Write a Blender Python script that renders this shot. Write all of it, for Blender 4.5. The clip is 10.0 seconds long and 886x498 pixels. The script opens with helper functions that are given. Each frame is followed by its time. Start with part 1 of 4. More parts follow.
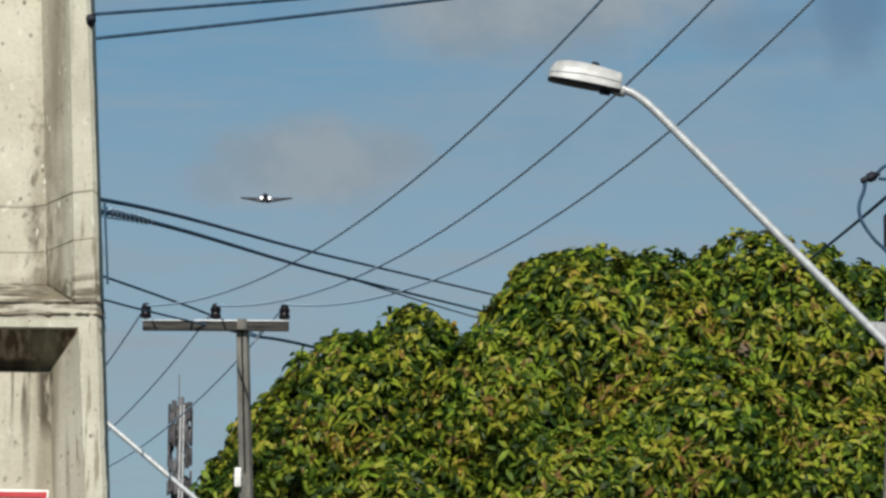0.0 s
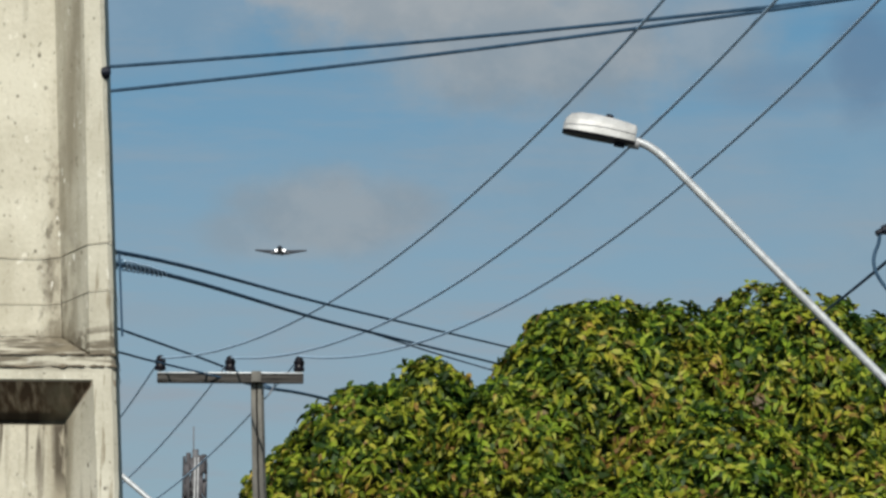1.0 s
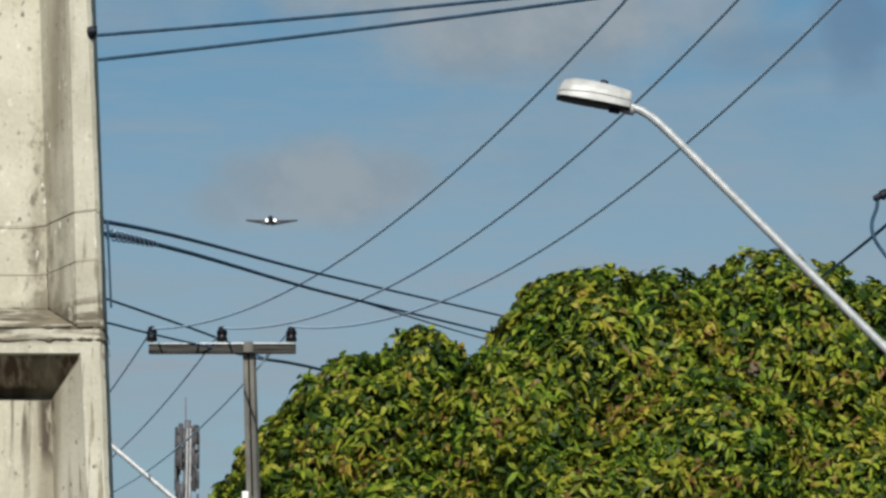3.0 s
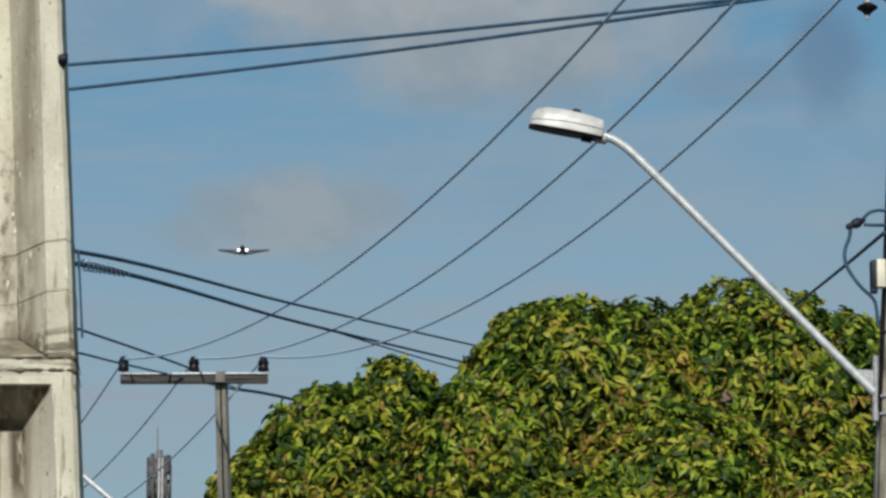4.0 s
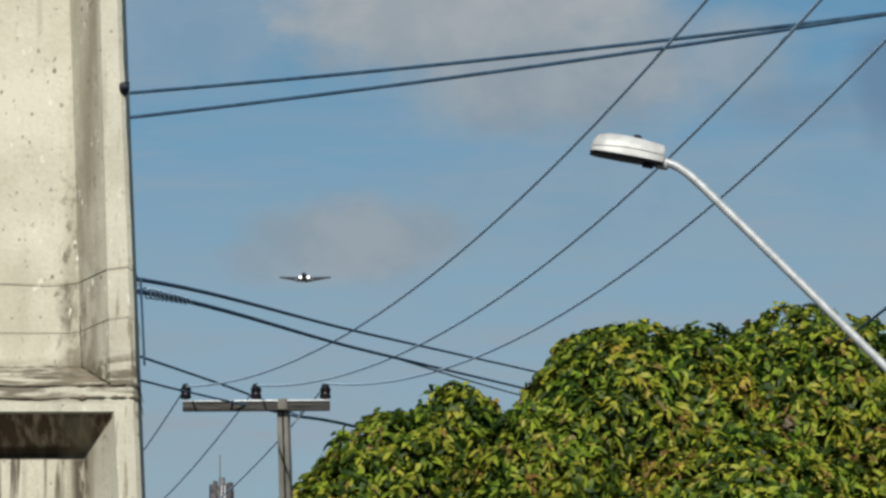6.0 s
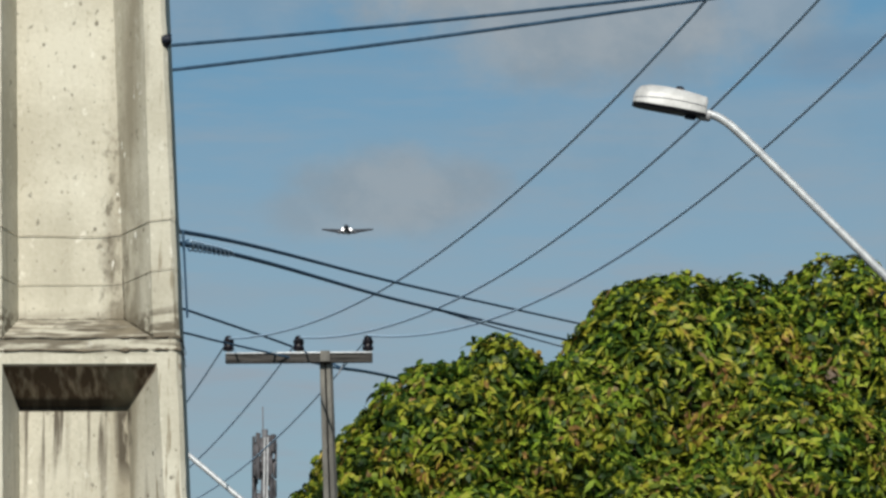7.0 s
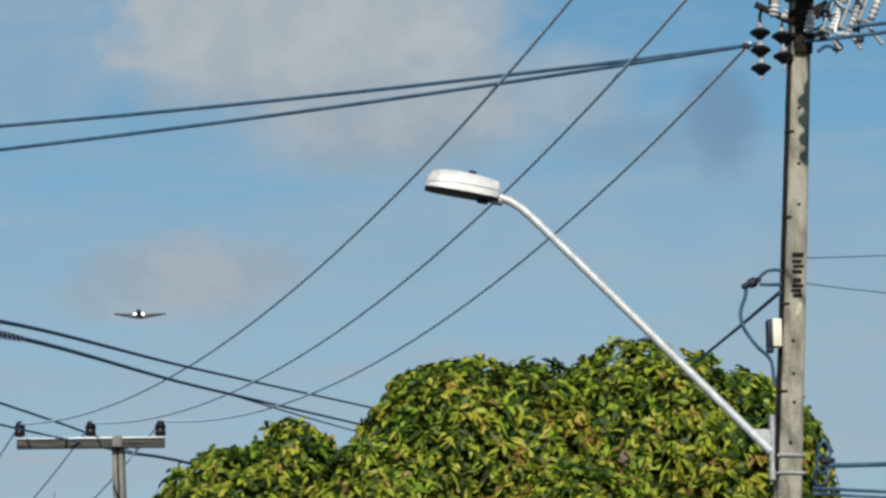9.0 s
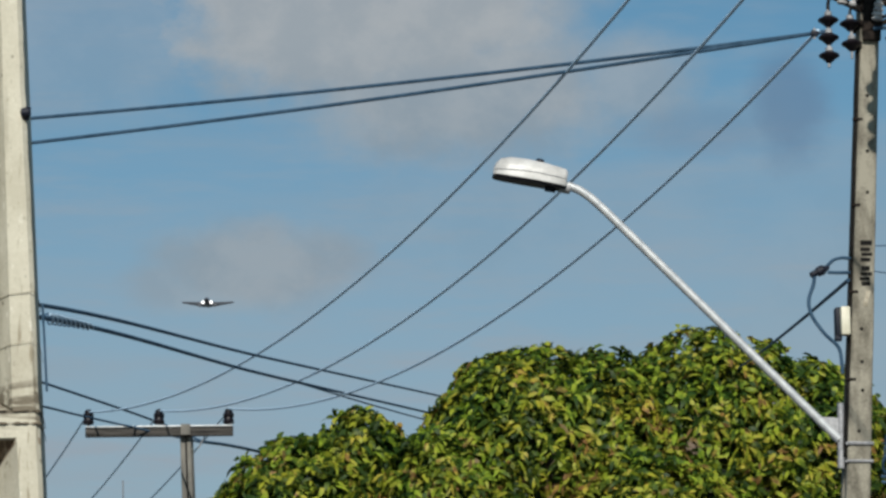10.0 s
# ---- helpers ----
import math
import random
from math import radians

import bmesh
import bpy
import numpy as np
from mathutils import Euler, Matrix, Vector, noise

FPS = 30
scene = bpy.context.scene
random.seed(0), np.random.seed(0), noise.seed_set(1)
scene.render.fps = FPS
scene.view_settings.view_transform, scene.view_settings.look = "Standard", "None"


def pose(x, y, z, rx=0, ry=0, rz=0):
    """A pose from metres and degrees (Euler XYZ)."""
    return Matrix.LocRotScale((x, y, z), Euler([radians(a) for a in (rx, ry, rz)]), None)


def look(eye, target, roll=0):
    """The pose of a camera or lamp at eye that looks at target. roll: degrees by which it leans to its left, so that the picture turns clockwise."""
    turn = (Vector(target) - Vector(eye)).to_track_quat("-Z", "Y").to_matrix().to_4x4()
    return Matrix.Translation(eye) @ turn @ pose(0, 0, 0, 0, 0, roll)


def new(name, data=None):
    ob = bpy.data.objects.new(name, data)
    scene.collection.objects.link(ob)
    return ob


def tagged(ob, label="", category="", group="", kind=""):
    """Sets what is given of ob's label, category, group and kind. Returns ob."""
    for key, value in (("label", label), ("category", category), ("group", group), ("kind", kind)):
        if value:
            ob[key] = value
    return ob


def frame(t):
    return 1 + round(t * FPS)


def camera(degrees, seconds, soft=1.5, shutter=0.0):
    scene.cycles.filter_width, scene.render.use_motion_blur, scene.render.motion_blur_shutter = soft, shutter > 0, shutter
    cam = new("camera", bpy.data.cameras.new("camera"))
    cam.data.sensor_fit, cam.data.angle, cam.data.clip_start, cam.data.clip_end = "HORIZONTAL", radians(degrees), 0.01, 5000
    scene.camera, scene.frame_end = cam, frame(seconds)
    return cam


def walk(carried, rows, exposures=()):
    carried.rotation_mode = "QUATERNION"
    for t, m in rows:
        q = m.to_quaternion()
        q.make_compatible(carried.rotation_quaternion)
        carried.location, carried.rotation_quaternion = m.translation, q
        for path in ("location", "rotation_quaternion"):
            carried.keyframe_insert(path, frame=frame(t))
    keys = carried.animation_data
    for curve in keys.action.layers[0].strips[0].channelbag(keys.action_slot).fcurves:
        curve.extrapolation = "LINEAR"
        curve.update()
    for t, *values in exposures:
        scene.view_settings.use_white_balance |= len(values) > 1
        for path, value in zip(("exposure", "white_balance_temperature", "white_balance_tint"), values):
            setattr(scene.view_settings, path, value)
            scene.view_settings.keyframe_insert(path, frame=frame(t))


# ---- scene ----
cam = camera(13.76, 10.0, soft=2.8)
ROWS = [
    (0.0, 0.023, -0.427, 1.554, 0.018, 9.718, -0.564),
    (0.3, 0.023, -0.427, 1.554, 0.074, 10.048, -0.589),
    (0.5, 0.023, -0.427, 1.554, 0.106, 10.256, -0.605),
    (0.6, 0.023, -0.427, 1.554, 0.137, 10.389, -0.604),
    (0.9, 0.023, -0.427, 1.554, 0.210, 10.558, -0.601),
    (1.0, 0.023, -0.427, 1.554, 0.242, 10.532, -0.600),
    (1.2, 0.023, -0.427, 1.554, 0.255, 10.602, -0.564),
    (1.5, 0.023, -0.427, 1.554, 0.104, 10.356, -0.509),
    (1.8, 0.023, -0.427, 1.554, 0.098, 10.213, -0.502),
    (2.0, 0.023, -0.427, 1.554, 0.099, 10.091, -0.497),
    (2.1, 0.023, -0.427, 1.554, 0.136, 10.082, -0.497),
    (3.3, -0.009, -0.020, 1.620, 0.088, 10.043, -0.113),
    (3.5, -0.009, -0.020, 1.620, -0.053, 10.078, -0.113),
    (3.6, -0.009, -0.020, 1.620, -0.090, 10.070, -0.104),
    (3.9, -0.009, -0.020, 1.620, -0.254, 10.397, -0.074),
    (4.0, -0.009, -0.020, 1.620, -0.251, 10.510, -0.064),
    (4.2, -0.009, -0.020, 1.620, -0.203, 10.609, -0.053),
    (4.5, -0.009, -0.020, 1.620, 0.057, 10.786, -0.037),
    (5.0, -0.009, -0.020, 1.620, 0.228, 10.936, -0.051),
    (5.5, -0.009, -0.020, 1.620, 0.424, 11.015, -0.039),
    (5.7, -0.009, -0.020, 1.620, 0.542, 11.035, -0.045),
    (6.8, -0.009, -0.020, 1.620, 1.274, 10.249, -0.073),
    (7.0, -0.009, -0.020, 1.620, 1.394, 10.173, -0.078),
    (7.2, -0.009, -0.020, 1.620, 1.389, 10.158, -0.001),
    (7.4, -0.009, -0.020, 1.620, 0.974, 10.368, 0.075),
    (7.5, -0.009, -0.020, 1.620, 0.456, 10.609, 0.113),
    (7.6, -0.009, -0.020, 1.620, -0.504, 10.992, 0.236),
    (7.7, -0.009, -0.020, 1.620, -1.406, 11.400, 0.360),
    (7.8, -0.009, -0.020, 1.620, -1.930, 11.583, 0.483),
    (8.0, -0.009, -0.020, 1.620, -2.327, 11.805, 0.730),
    (8.2, -0.009, -0.020, 1.620, -2.322, 11.777, 0.707),
    (8.5, -0.009, -0.020, 1.620, -2.111, 11.660, 0.670),
    (9.0, -0.009, -0.020, 1.620, -1.762, 11.472, 0.620),
    (9.2, -0.009, -0.020, 1.620, -1.482, 11.408, 0.589),
    (9.5, -0.009, -0.020, 1.620, -0.993, 11.307, 0.541),
    (10.0, -0.009, -0.020, 1.620, -0.717, 11.298, 0.463),
]
walk(cam, [(t, pose(x, y, z, 90 + pitch, roll, yaw)) for t, x, y, z, yaw, pitch, roll in ROWS],
     exposures=[(0.0, 0.05), (7.4, 0.08), (8.0, 0.31), (8.5, 0.39), (9.0, 0.35), (9.2, 0.29), (10.0, 0.08)])

# ---- light ----
SUN_EYE = Vector((-4.0, -100.0, 70.0))
sun_data = bpy.data.lights.new("sun", "SUN")
sun_data.energy, sun_data.angle, sun_data.color = 4.6, radians(0.6), (1.0, 0.95, 0.86)
sun = new("sun", sun_data)
sun.matrix_world = look(SUN_EYE, (0, 0, 0))

world = bpy.data.worlds.new("world")
scene.world = world
world.use_nodes = True
wt = world.node_tree
wt.nodes.clear()


def wnode(kind, **values):
    n = wt.nodes.new(kind)
    for k, v in values.items():
        n.inputs[k].default_value = v
    return n


def wmath(op, a, b=None, c=None):
    n = wt.nodes.new("ShaderNodeMath")
    n.operation = op
    for i, v in enumerate((a, b, c)):
        if v is None:
            continue
        if isinstance(v, (int, float)):
            n.inputs[i].default_value = v
        else:
            wt.links.new(v, n.inputs[i])
    return n.outputs[0]


def wsmooth(v, lo, hi):
    n = wt.nodes.new("ShaderNodeMapRange")
    n.interpolation_type = "SMOOTHSTEP"
    wt.links.new(v, n.inputs["Value"])
    n.inputs["From Min"].default_value, n.inputs["From Max"].default_value = lo, hi
    return n.outputs["Result"]


sky = wt.nodes.new("ShaderNodeTexSky")
sky.sky_type, sky.sun_disc = "NISHITA", False
sky.sun_elevation, sky.sun_rotation = radians(34.9), radians(182.3)
sky.air_density, sky.dust_density, sky.ozone_density = 1.0, 0.6, 2.0
tint = wt.nodes.new("ShaderNodeMix")
tint.data_type, tint.blend_type = "RGBA", "MULTIPLY"
tint.inputs["Factor"].default_value = 1.0
tint.inputs["B"].default_value = (0.63, 0.96, 0.985, 1)
wt.links.new(sky.outputs[0], tint.inputs["A"])
coord = wt.nodes.new("ShaderNodeTexCoord")
sep = wt.nodes.new("ShaderNodeSeparateXYZ")
wt.links.new(coord.outputs["Generated"], sep.inputs[0])
ahead = wmath("MAXIMUM", sep.outputs["Y"], 0.05)
su, sv = wmath("DIVIDE", sep.outputs["X"], ahead), wmath("DIVIDE", sep.outputs["Z"], ahead)


def sky_noise(scale, detail, stretch=(1, 1, 1), rough=0.55):
    m = wt.nodes.new("ShaderNodeMapping")
    m.inputs["Scale"].default_value = stretch
    wt.links.new(coord.outputs["Generated"], m.inputs[0])
    n = wnode("ShaderNodeTexNoise", Scale=scale, Detail=detail, Roughness=rough)
    wt.links.new(m.outputs[0], n.inputs["Vector"])
    return n.outputs["Fac"]


puff = wmath("ADD", wmath("MULTIPLY", sky_noise(26.0, 5.0), 0.55), wmath("MULTIPLY", sky_noise(80.0, 8.0, (1, 1, 1.3), 0.62), 0.45))
streak = sky_noise(9.0, 5.0, (1.0, 1.0, 7.0))
fibre = sky_noise(24.0, 5.0, (1.0, 1.0, 6.0), 0.65)


def cloud(u, v, a, b, rag, inner=0.25):
    """How much of a cloud lies there: a ragged oval."""
    du = wmath("POWER", wmath("MULTIPLY", wmath("SUBTRACT", su, u), 1 / a), 2.0)
    dv = wmath("POWER", wmath("MULTIPLY", wmath("SUBTRACT", sv, v), 1 / b), 2.0)
    d = wmath("ADD", wmath("SQRT", wmath("ADD", du, dv)), wmath("MULTIPLY", wmath("SUBTRACT", puff, 0.5), rag))
    return wsmooth(d, 1.06, inner)


cover = cloud(-0.020, 0.272, 0.052, 0.040, 1.3, 0.5)
for u, v, a, b, rag, much in ((0.016, 0.271, 0.050, 0.044, 1.2, 1.0), (0.024, 0.245, 0.070, 0.029, 1.2, 0.95), (-0.037, 0.195, 0.036, 0.016, 1.1, 0.85), (-0.022, 0.197, 0.024, 0.013, 1.0, 0.75), (-0.055, 0.190, 0.026, 0.010, 1.1, 0.6),
                              (0.085, 0.236, 0.05, 0.012, 1.2, 0.25), (0.045, 0.208, 0.085, 0.026, 1.2, 0.28), (0.066, 0.247, 0.028, 0.020, 1.2, 0.7), (-0.085, 0.264, 0.05, 0.034, 1.2, 0.38), (0.135, 0.185, 0.065, 0.055, 0.7, 0.28)):
    cover = wmath("MAXIMUM", cover, wmath("MULTIPLY", cloud(u, v, a, b, rag, 0.35), much))
cover = wmath("MAXIMUM", wmath("MULTIPLY", cover, 0.88), wmath("MULTIPLY", wsmooth(streak, 0.50, 0.80), 0.22))
haze = wmath("ADD", wmath("MULTIPLY", wsmooth(sv, 0.275, 0.13), 0.62), wmath("ADD", wmath("MULTIPLY", wsmooth(streak, 0.40, 0.75), 0.20), wmath("MULTIPLY", wsmooth(fibre, 0.45, 0.75), 0.20)))
shade = wt.nodes.new("ShaderNodeMix")
shade.data_type = "RGBA"
shade.inputs["A"].default_value, shade.inputs["B"].default_value = (0.315, 0.372, 0.420, 1), (0.478, 0.500, 0.512, 1)
body = wmath("ADD", wmath("MULTIPLY", wsmooth(sv, 0.228, 0.266), 0.55), wmath("MULTIPLY", wsmooth(sky_noise(34.0, 8.0, (1, 1, 1.3), 0.62), 0.40, 0.62), 0.45))
wt.links.new(body, shade.inputs["Factor"])
bg_sky, bg_cloud = wnode("ShaderNodeBackground", Strength=0.072), wnode("ShaderNodeBackground", Strength=0.80)
wt.links.new(tint.outputs["Result"], bg_sky.inputs["Color"])
wt.links.new(shade.outputs["Result"], bg_cloud.inputs["Color"])
bg_haze = wnode("ShaderNodeBackground", Color=(0.335, 0.390, 0.446, 1), Strength=0.88)
low = wt.nodes.new("ShaderNodeMixShader")
wt.links.new(haze, low.inputs[0])
wt.links.new(bg_sky.outputs[0], low.inputs[1])
wt.links.new(bg_haze.outputs[0], low.inputs[2])
mix = wt.nodes.new("ShaderNodeMixShader")
wt.links.new(cover, mix.inputs[0])
wt.links.new(low.outputs[0], mix.inputs[1])
wt.links.new(bg_cloud.outputs[0], mix.inputs[2])
# thin grey-blue rags of cloud in shade
rags = wmath("MAXIMUM", cloud(0.112, 0.240, 0.015, 0.021, 1.3, 0.3), wmath("MULTIPLY", cloud(0.090, 0.233, 0.034, 0.010, 1.3, 0.2), 0.4))
murk = wt.nodes.new("ShaderNodeMixShader")
wt.links.new(wmath("MULTIPLY", rags, 0.66), murk.inputs[0])
wt.links.new(mix.outputs[0], murk.inputs[1])
wt.links.new(wnode("ShaderNodeBackground", Color=(0.120, 0.200, 0.310, 1), Strength=1.0).outputs[0], murk.inputs[2])
out = wt.nodes.new("ShaderNodeOutputWorld")
wt.links.new(murk.outputs[0], out.inputs[0])


# ---- materials ----
def material(name, dark, light, rough=0.7, metal=0.0, scale=20.0, fine=200.0, bump=0.1, stretch=(1, 1, 1), lo=0.35, hi=0.65, shine=0.5):
    """A surface that varies between two colours at two scales, with fine relief. Colours are linear."""
    m = bpy.data.materials.new(name)
    m.use_nodes = True
    t = m.node_tree
    b = t.nodes["Principled BSDF"]
    b.inputs["Roughness"].default_value, b.inputs["Metallic"].default_value = rough, metal
    b.inputs["Specular IOR Level"].default_value = shine
    co, mp = t.nodes.new("ShaderNodeTexCoord"), t.nodes.new("ShaderNodeMapping")
    mp.inputs["Scale"].default_value = stretch
    t.links.new(co.outputs["Object"], mp.inputs[0])
    n1, n2 = t.nodes.new("ShaderNodeTexNoise"), t.nodes.new("ShaderNodeTexNoise")
    n1.inputs["Scale"].default_value, n1.inputs["Detail"].default_value = scale, 6
    n2.inputs["Scale"].default_value, n2.inputs["Detail"].default_value = fine, 4
    t.links.new(mp.outputs[0], n1.inputs["Vector"])
    t.links.new(co.outputs["Object"], n2.inputs["Vector"])
    add = t.nodes.new("ShaderNodeMath")
    add.operation = "MULTIPLY_ADD"
    add.inputs[1].default_value, add.inputs[2].default_value = 0.35, -0.175
    t.links.new(n2.outputs["Fac"], add.inputs[0])
    both = t.nodes.new("ShaderNodeMath")
    t.links.new(n1.outputs["Fac"], both.inputs[0])
    t.links.new(add.outputs[0], both.inputs[1])
    ramp = t.nodes.new("ShaderNodeValToRGB")
    ramp.color_ramp.elements[0].position, ramp.color_ramp.elements[0].color = lo, (*dark, 1)
    ramp.color_ramp.elements[1].position, ramp.color_ramp.elements[1].color = hi, (*light, 1)
    t.links.new(both.outputs[0], ramp.inputs[0])
    t.links.new(ramp.outputs[0], b.inputs["Base Color"])
    bp = t.nodes.new("ShaderNodeBump")
    bp.inputs["Strength"].default_value, bp.inputs["Distance"].default_value = bump, 0.01
    t.links.new(n2.outputs["Fac"], bp.inputs["Height"])
    t.links.new(bp.outputs[0], b.inputs["Normal"])
    return m


def weathered_concrete():
    """Limewashed cast concrete: blotches, air holes, dark streaks that run down, hairline stains, painted underside
    shade.
    """
    m = material("weathered_concrete", (0.43, 0.40, 0.318), (0.54, 0.51, 0.42), 0.85, 0, 5.0, 90.0, 0.12, shine=0.2)
    t = m.node_tree
    b = t.nodes["Principled BSDF"]
    base = b.inputs["Base Color"].links[0].from_socket
    co = t.nodes.new("ShaderNodeTexCoord")

    def layer(under, colour, stretch, scale, lo, hi, much, detail=5, kind="noise"):
        mp = t.nodes.new("ShaderNodeMapping")
        mp.inputs["Scale"].default_value = stretch
        t.links.new(co.outputs["Object"], mp.inputs[0])
        if kind == "noise":
            n = t.nodes.new("ShaderNodeTexNoise")
            n.inputs["Detail"].default_value = detail
            fac = n.outputs["Fac"]
        else:
            n = t.nodes.new("ShaderNodeTexVoronoi")
            fac = n.outputs["Distance"]
        n.inputs["Scale"].default_value = scale
        t.links.new(mp.outputs[0], n.inputs["Vector"])
        r = t.nodes.new("ShaderNodeMapRange")
        r.inputs["From Min"].default_value, r.inputs["From Max"].default_value = lo, hi
        r.inputs["To Max"].default_value = much
        t.links.new(fac, r.inputs["Value"])
        x = t.nodes.new("ShaderNodeMix")
        x.data_type = "RGBA"
        x.inputs["B"].default_value = (*colour, 1)
        t.links.new(under, x.inputs["A"])
        t.links.new(r.outputs[0], x.inputs["Factor"])
        return x.outputs["Result"]

    c = layer(base, (0.20, 0.18, 0.14), (1, 1, 0.10), 26.0, 0.60, 0.78, 0.75)
    c = layer(c, (0.34, 0.31, 0.24), (1, 1, 0.35), 9.0, 0.55, 0.75, 0.6)
    c = layer(c, (0.13, 0.115, 0.09), (1, 1, 0.8), 19.0, 0.105, 0.06, 0.85, kind="holes")
    c = layer(c, (0.10, 0.09, 0.07), (1, 1, 0.8), 60.0, 0.65, 0.71, 0.6)
    c = layer(c, (0.70, 0.675, 0.59), (1, 1, 0.7), 42.0, 0.64, 0.72, 0.6)
    c = layer(c, (0.25, 0.215, 0.15), (1, 1, 0.5), 110.0, 0.60, 0.72, 0.4)

    def gate(axis, a, b, c_, d):
        """One between b and c_ along an axis, falling to nothing at a and d."""
        if isinstance(axis, str):
            s = t.nodes.new("ShaderNodeSeparateXYZ")
            t.links.new(co.outputs["Object"], s.inputs[0])
            along = s.outputs[axis]
        else:
            s = t.nodes.new("ShaderNodeVectorMath")
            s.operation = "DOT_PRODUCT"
            s.inputs[1].default_value = axis
            t.links.new(co.outputs["Object"], s.inputs[0])
            along = s.outputs["Value"]
        ends = []
        for lo, hi in ((a, b), (d, c_)):
            r = t.nodes.new("ShaderNodeMapRange")
            r.inputs["From Min"].default_value, r.inputs["From Max"].default_value = lo, hi
            t.links.new(along, r.inputs["Value"])
            ends.append(r.outputs[0])
        mul = t.nodes.new("ShaderNodeMath")
        mul.operation = "MULTIPLY"
        t.links.new(ends[0], mul.inputs[0])
        t.links.new(ends[1], mul.inputs[1])
        return mul.outputs[0]

    def stain_and_shade(under, colour, stretch, scale, lo, hi, much, *gates):
        mp = t.nodes.new("ShaderNodeMapping")
        mp.inputs["Scale"].default_value = stretch
        t.links.new(co.outputs["Object"], mp.inputs[0])
        n = t.nodes.new("ShaderNodeTexNoise")
        n.inputs["Scale"].default_value, n.inputs["Detail"].default_value = scale, 5
        t.links.new(mp.outputs[0], n.inputs["Vector"])
        r = t.nodes.new("ShaderNodeMapRange")
        r.inputs["From Min"].default_value, r.inputs["From Max"].default_value, r.inputs["To Max"].default_value = lo, hi, much
        t.links.new(n.outputs["Fac"], r.inputs["Value"])
        fac = r.outputs[0]
        for g in gates:
            mul = t.nodes.new("ShaderNodeMath")
            mul.operation = "MULTIPLY"
            t.links.new(fac, mul.inputs[0])
            t.links.new(g, mul.inputs[1])
            fac = mul.outputs[0]
        x = t.nodes.new("ShaderNodeMix")
        x.data_type = "RGBA"
        x.inputs["B"].default_value = (*colour, 1)
        t.links.new(under, x.inputs["A"])
        t.links.new(fac, x.inputs["Factor"])
        return x.outputs["Result"]

    # rain streaks under the rib, shade painted on its underside, brown patches at the foot of the upper panel
    c = stain_and_shade(c, (0.07, 0.055, 0.04), (1, 1, 0.06), 46.0, 0.50, 0.62, 0.9, gate("Z", 2.40, 2.62, 2.68, 2.70), gate("X", -1.12, -1.09, -0.88, -0.86))
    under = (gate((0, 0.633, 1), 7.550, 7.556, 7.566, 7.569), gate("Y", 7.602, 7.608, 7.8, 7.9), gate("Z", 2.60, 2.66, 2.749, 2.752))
    # near-black brown puts the rib underside's shade into the colour, pale streaks over it
    c = stain_and_shade(c, (0.080, 0.050, 0.030), (1, 1, 1), 8.0, 0.0, 0.1, 0.97, *under)
    c = stain_and_shade(c, (0.50, 0.41, 0.30), (1, 0.24, 0.24), 60.0, 0.46, 0.66, 0.62, *under)
    c = stain_and_shade(c, (0.20, 0.165, 0.11), (1, 1, 0.14), 62.0, 0.56, 0.65, 0.75, gate("X", -0.812, -0.80, -0.70, -0.69))
    # darker band painted along the underside's inner edge, deepening that shade
    c = stain_and_shade(c, (0.02, 0.015, 0.01), (1, 1, 1), 8.0, 0.0, 0.1, 0.9, under[0], gate("Z", 2.65, 2.66, 2.686, 2.694))
    # brown patches at the foot and right crease of the upper panel
    c = stain_and_shade(c, (0.075, 0.058, 0.04), (1, 1, 0.5), 30.0, 0.40, 0.58, 0.72, gate("Z", 2.80, 2.82, 2.97, 3.16), gate("X", -0.955, -0.915, -0.875, -0.83))
    c = stain_and_shade(c, (0.05, 0.04, 0.028), (1, 1, 0.7), 60.0, 0.50, 0.66, 0.7, gate("Z", 2.85, 2.9, 3.15, 3.45), gate("X", -0.945, -0.93, -0.905, -0.88))
    c = stain_and_shade(c, (0.10, 0.08, 0.055), (0.25, 1, 1.6), 38.0, 0.42, 0.56, 0.85, gate("Z", 2.765, 2.785, 2.85, 2.885))
    c = stain_and_shade(c, (0.06, 0.048, 0.034), (0.4, 1, 1.2), 26.0, 0.40, 0.52, 0.8, gate("Z", 2.822, 2.832, 2.852, 2.866), gate("X", -1.08, -1.0, -0.86, -0.83), gate("Y", 7.61, 7.63, 7.8, 7.9))
    # broad tan tone over the panel's right slope
    c = stain_and_shade(c, (0.22, 0.19, 0.135), (1, 1, 0.15), 14.0, 0.30, 0.56, 0.75, gate("X", -0.935, -0.90, -0.86, -0.84), gate("Y", 7.605, 7.62, 7.8, 7.9))
    c = stain_and_shade(c, (0.75, 0.73, 0.66), (1, 1, 0.5), 55.0, 0.67, 0.71, 0.9, gate("X", -0.94, -0.91, -0.85, -0.83), gate("Z", 2.9, 3.0, 3.6, 3.7))
    c = stain_and_shade(c, (0.06, 0.048, 0.034), (1, 1, 0.35), 40.0, 0.40, 0.50, 0.92, gate((1, 0, 0.0515), -0.772, -0.758, -0.736, -0.726), gate("Z", 2.50, 2.56, 2.66, 2.69))
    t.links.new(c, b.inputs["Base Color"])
    return m


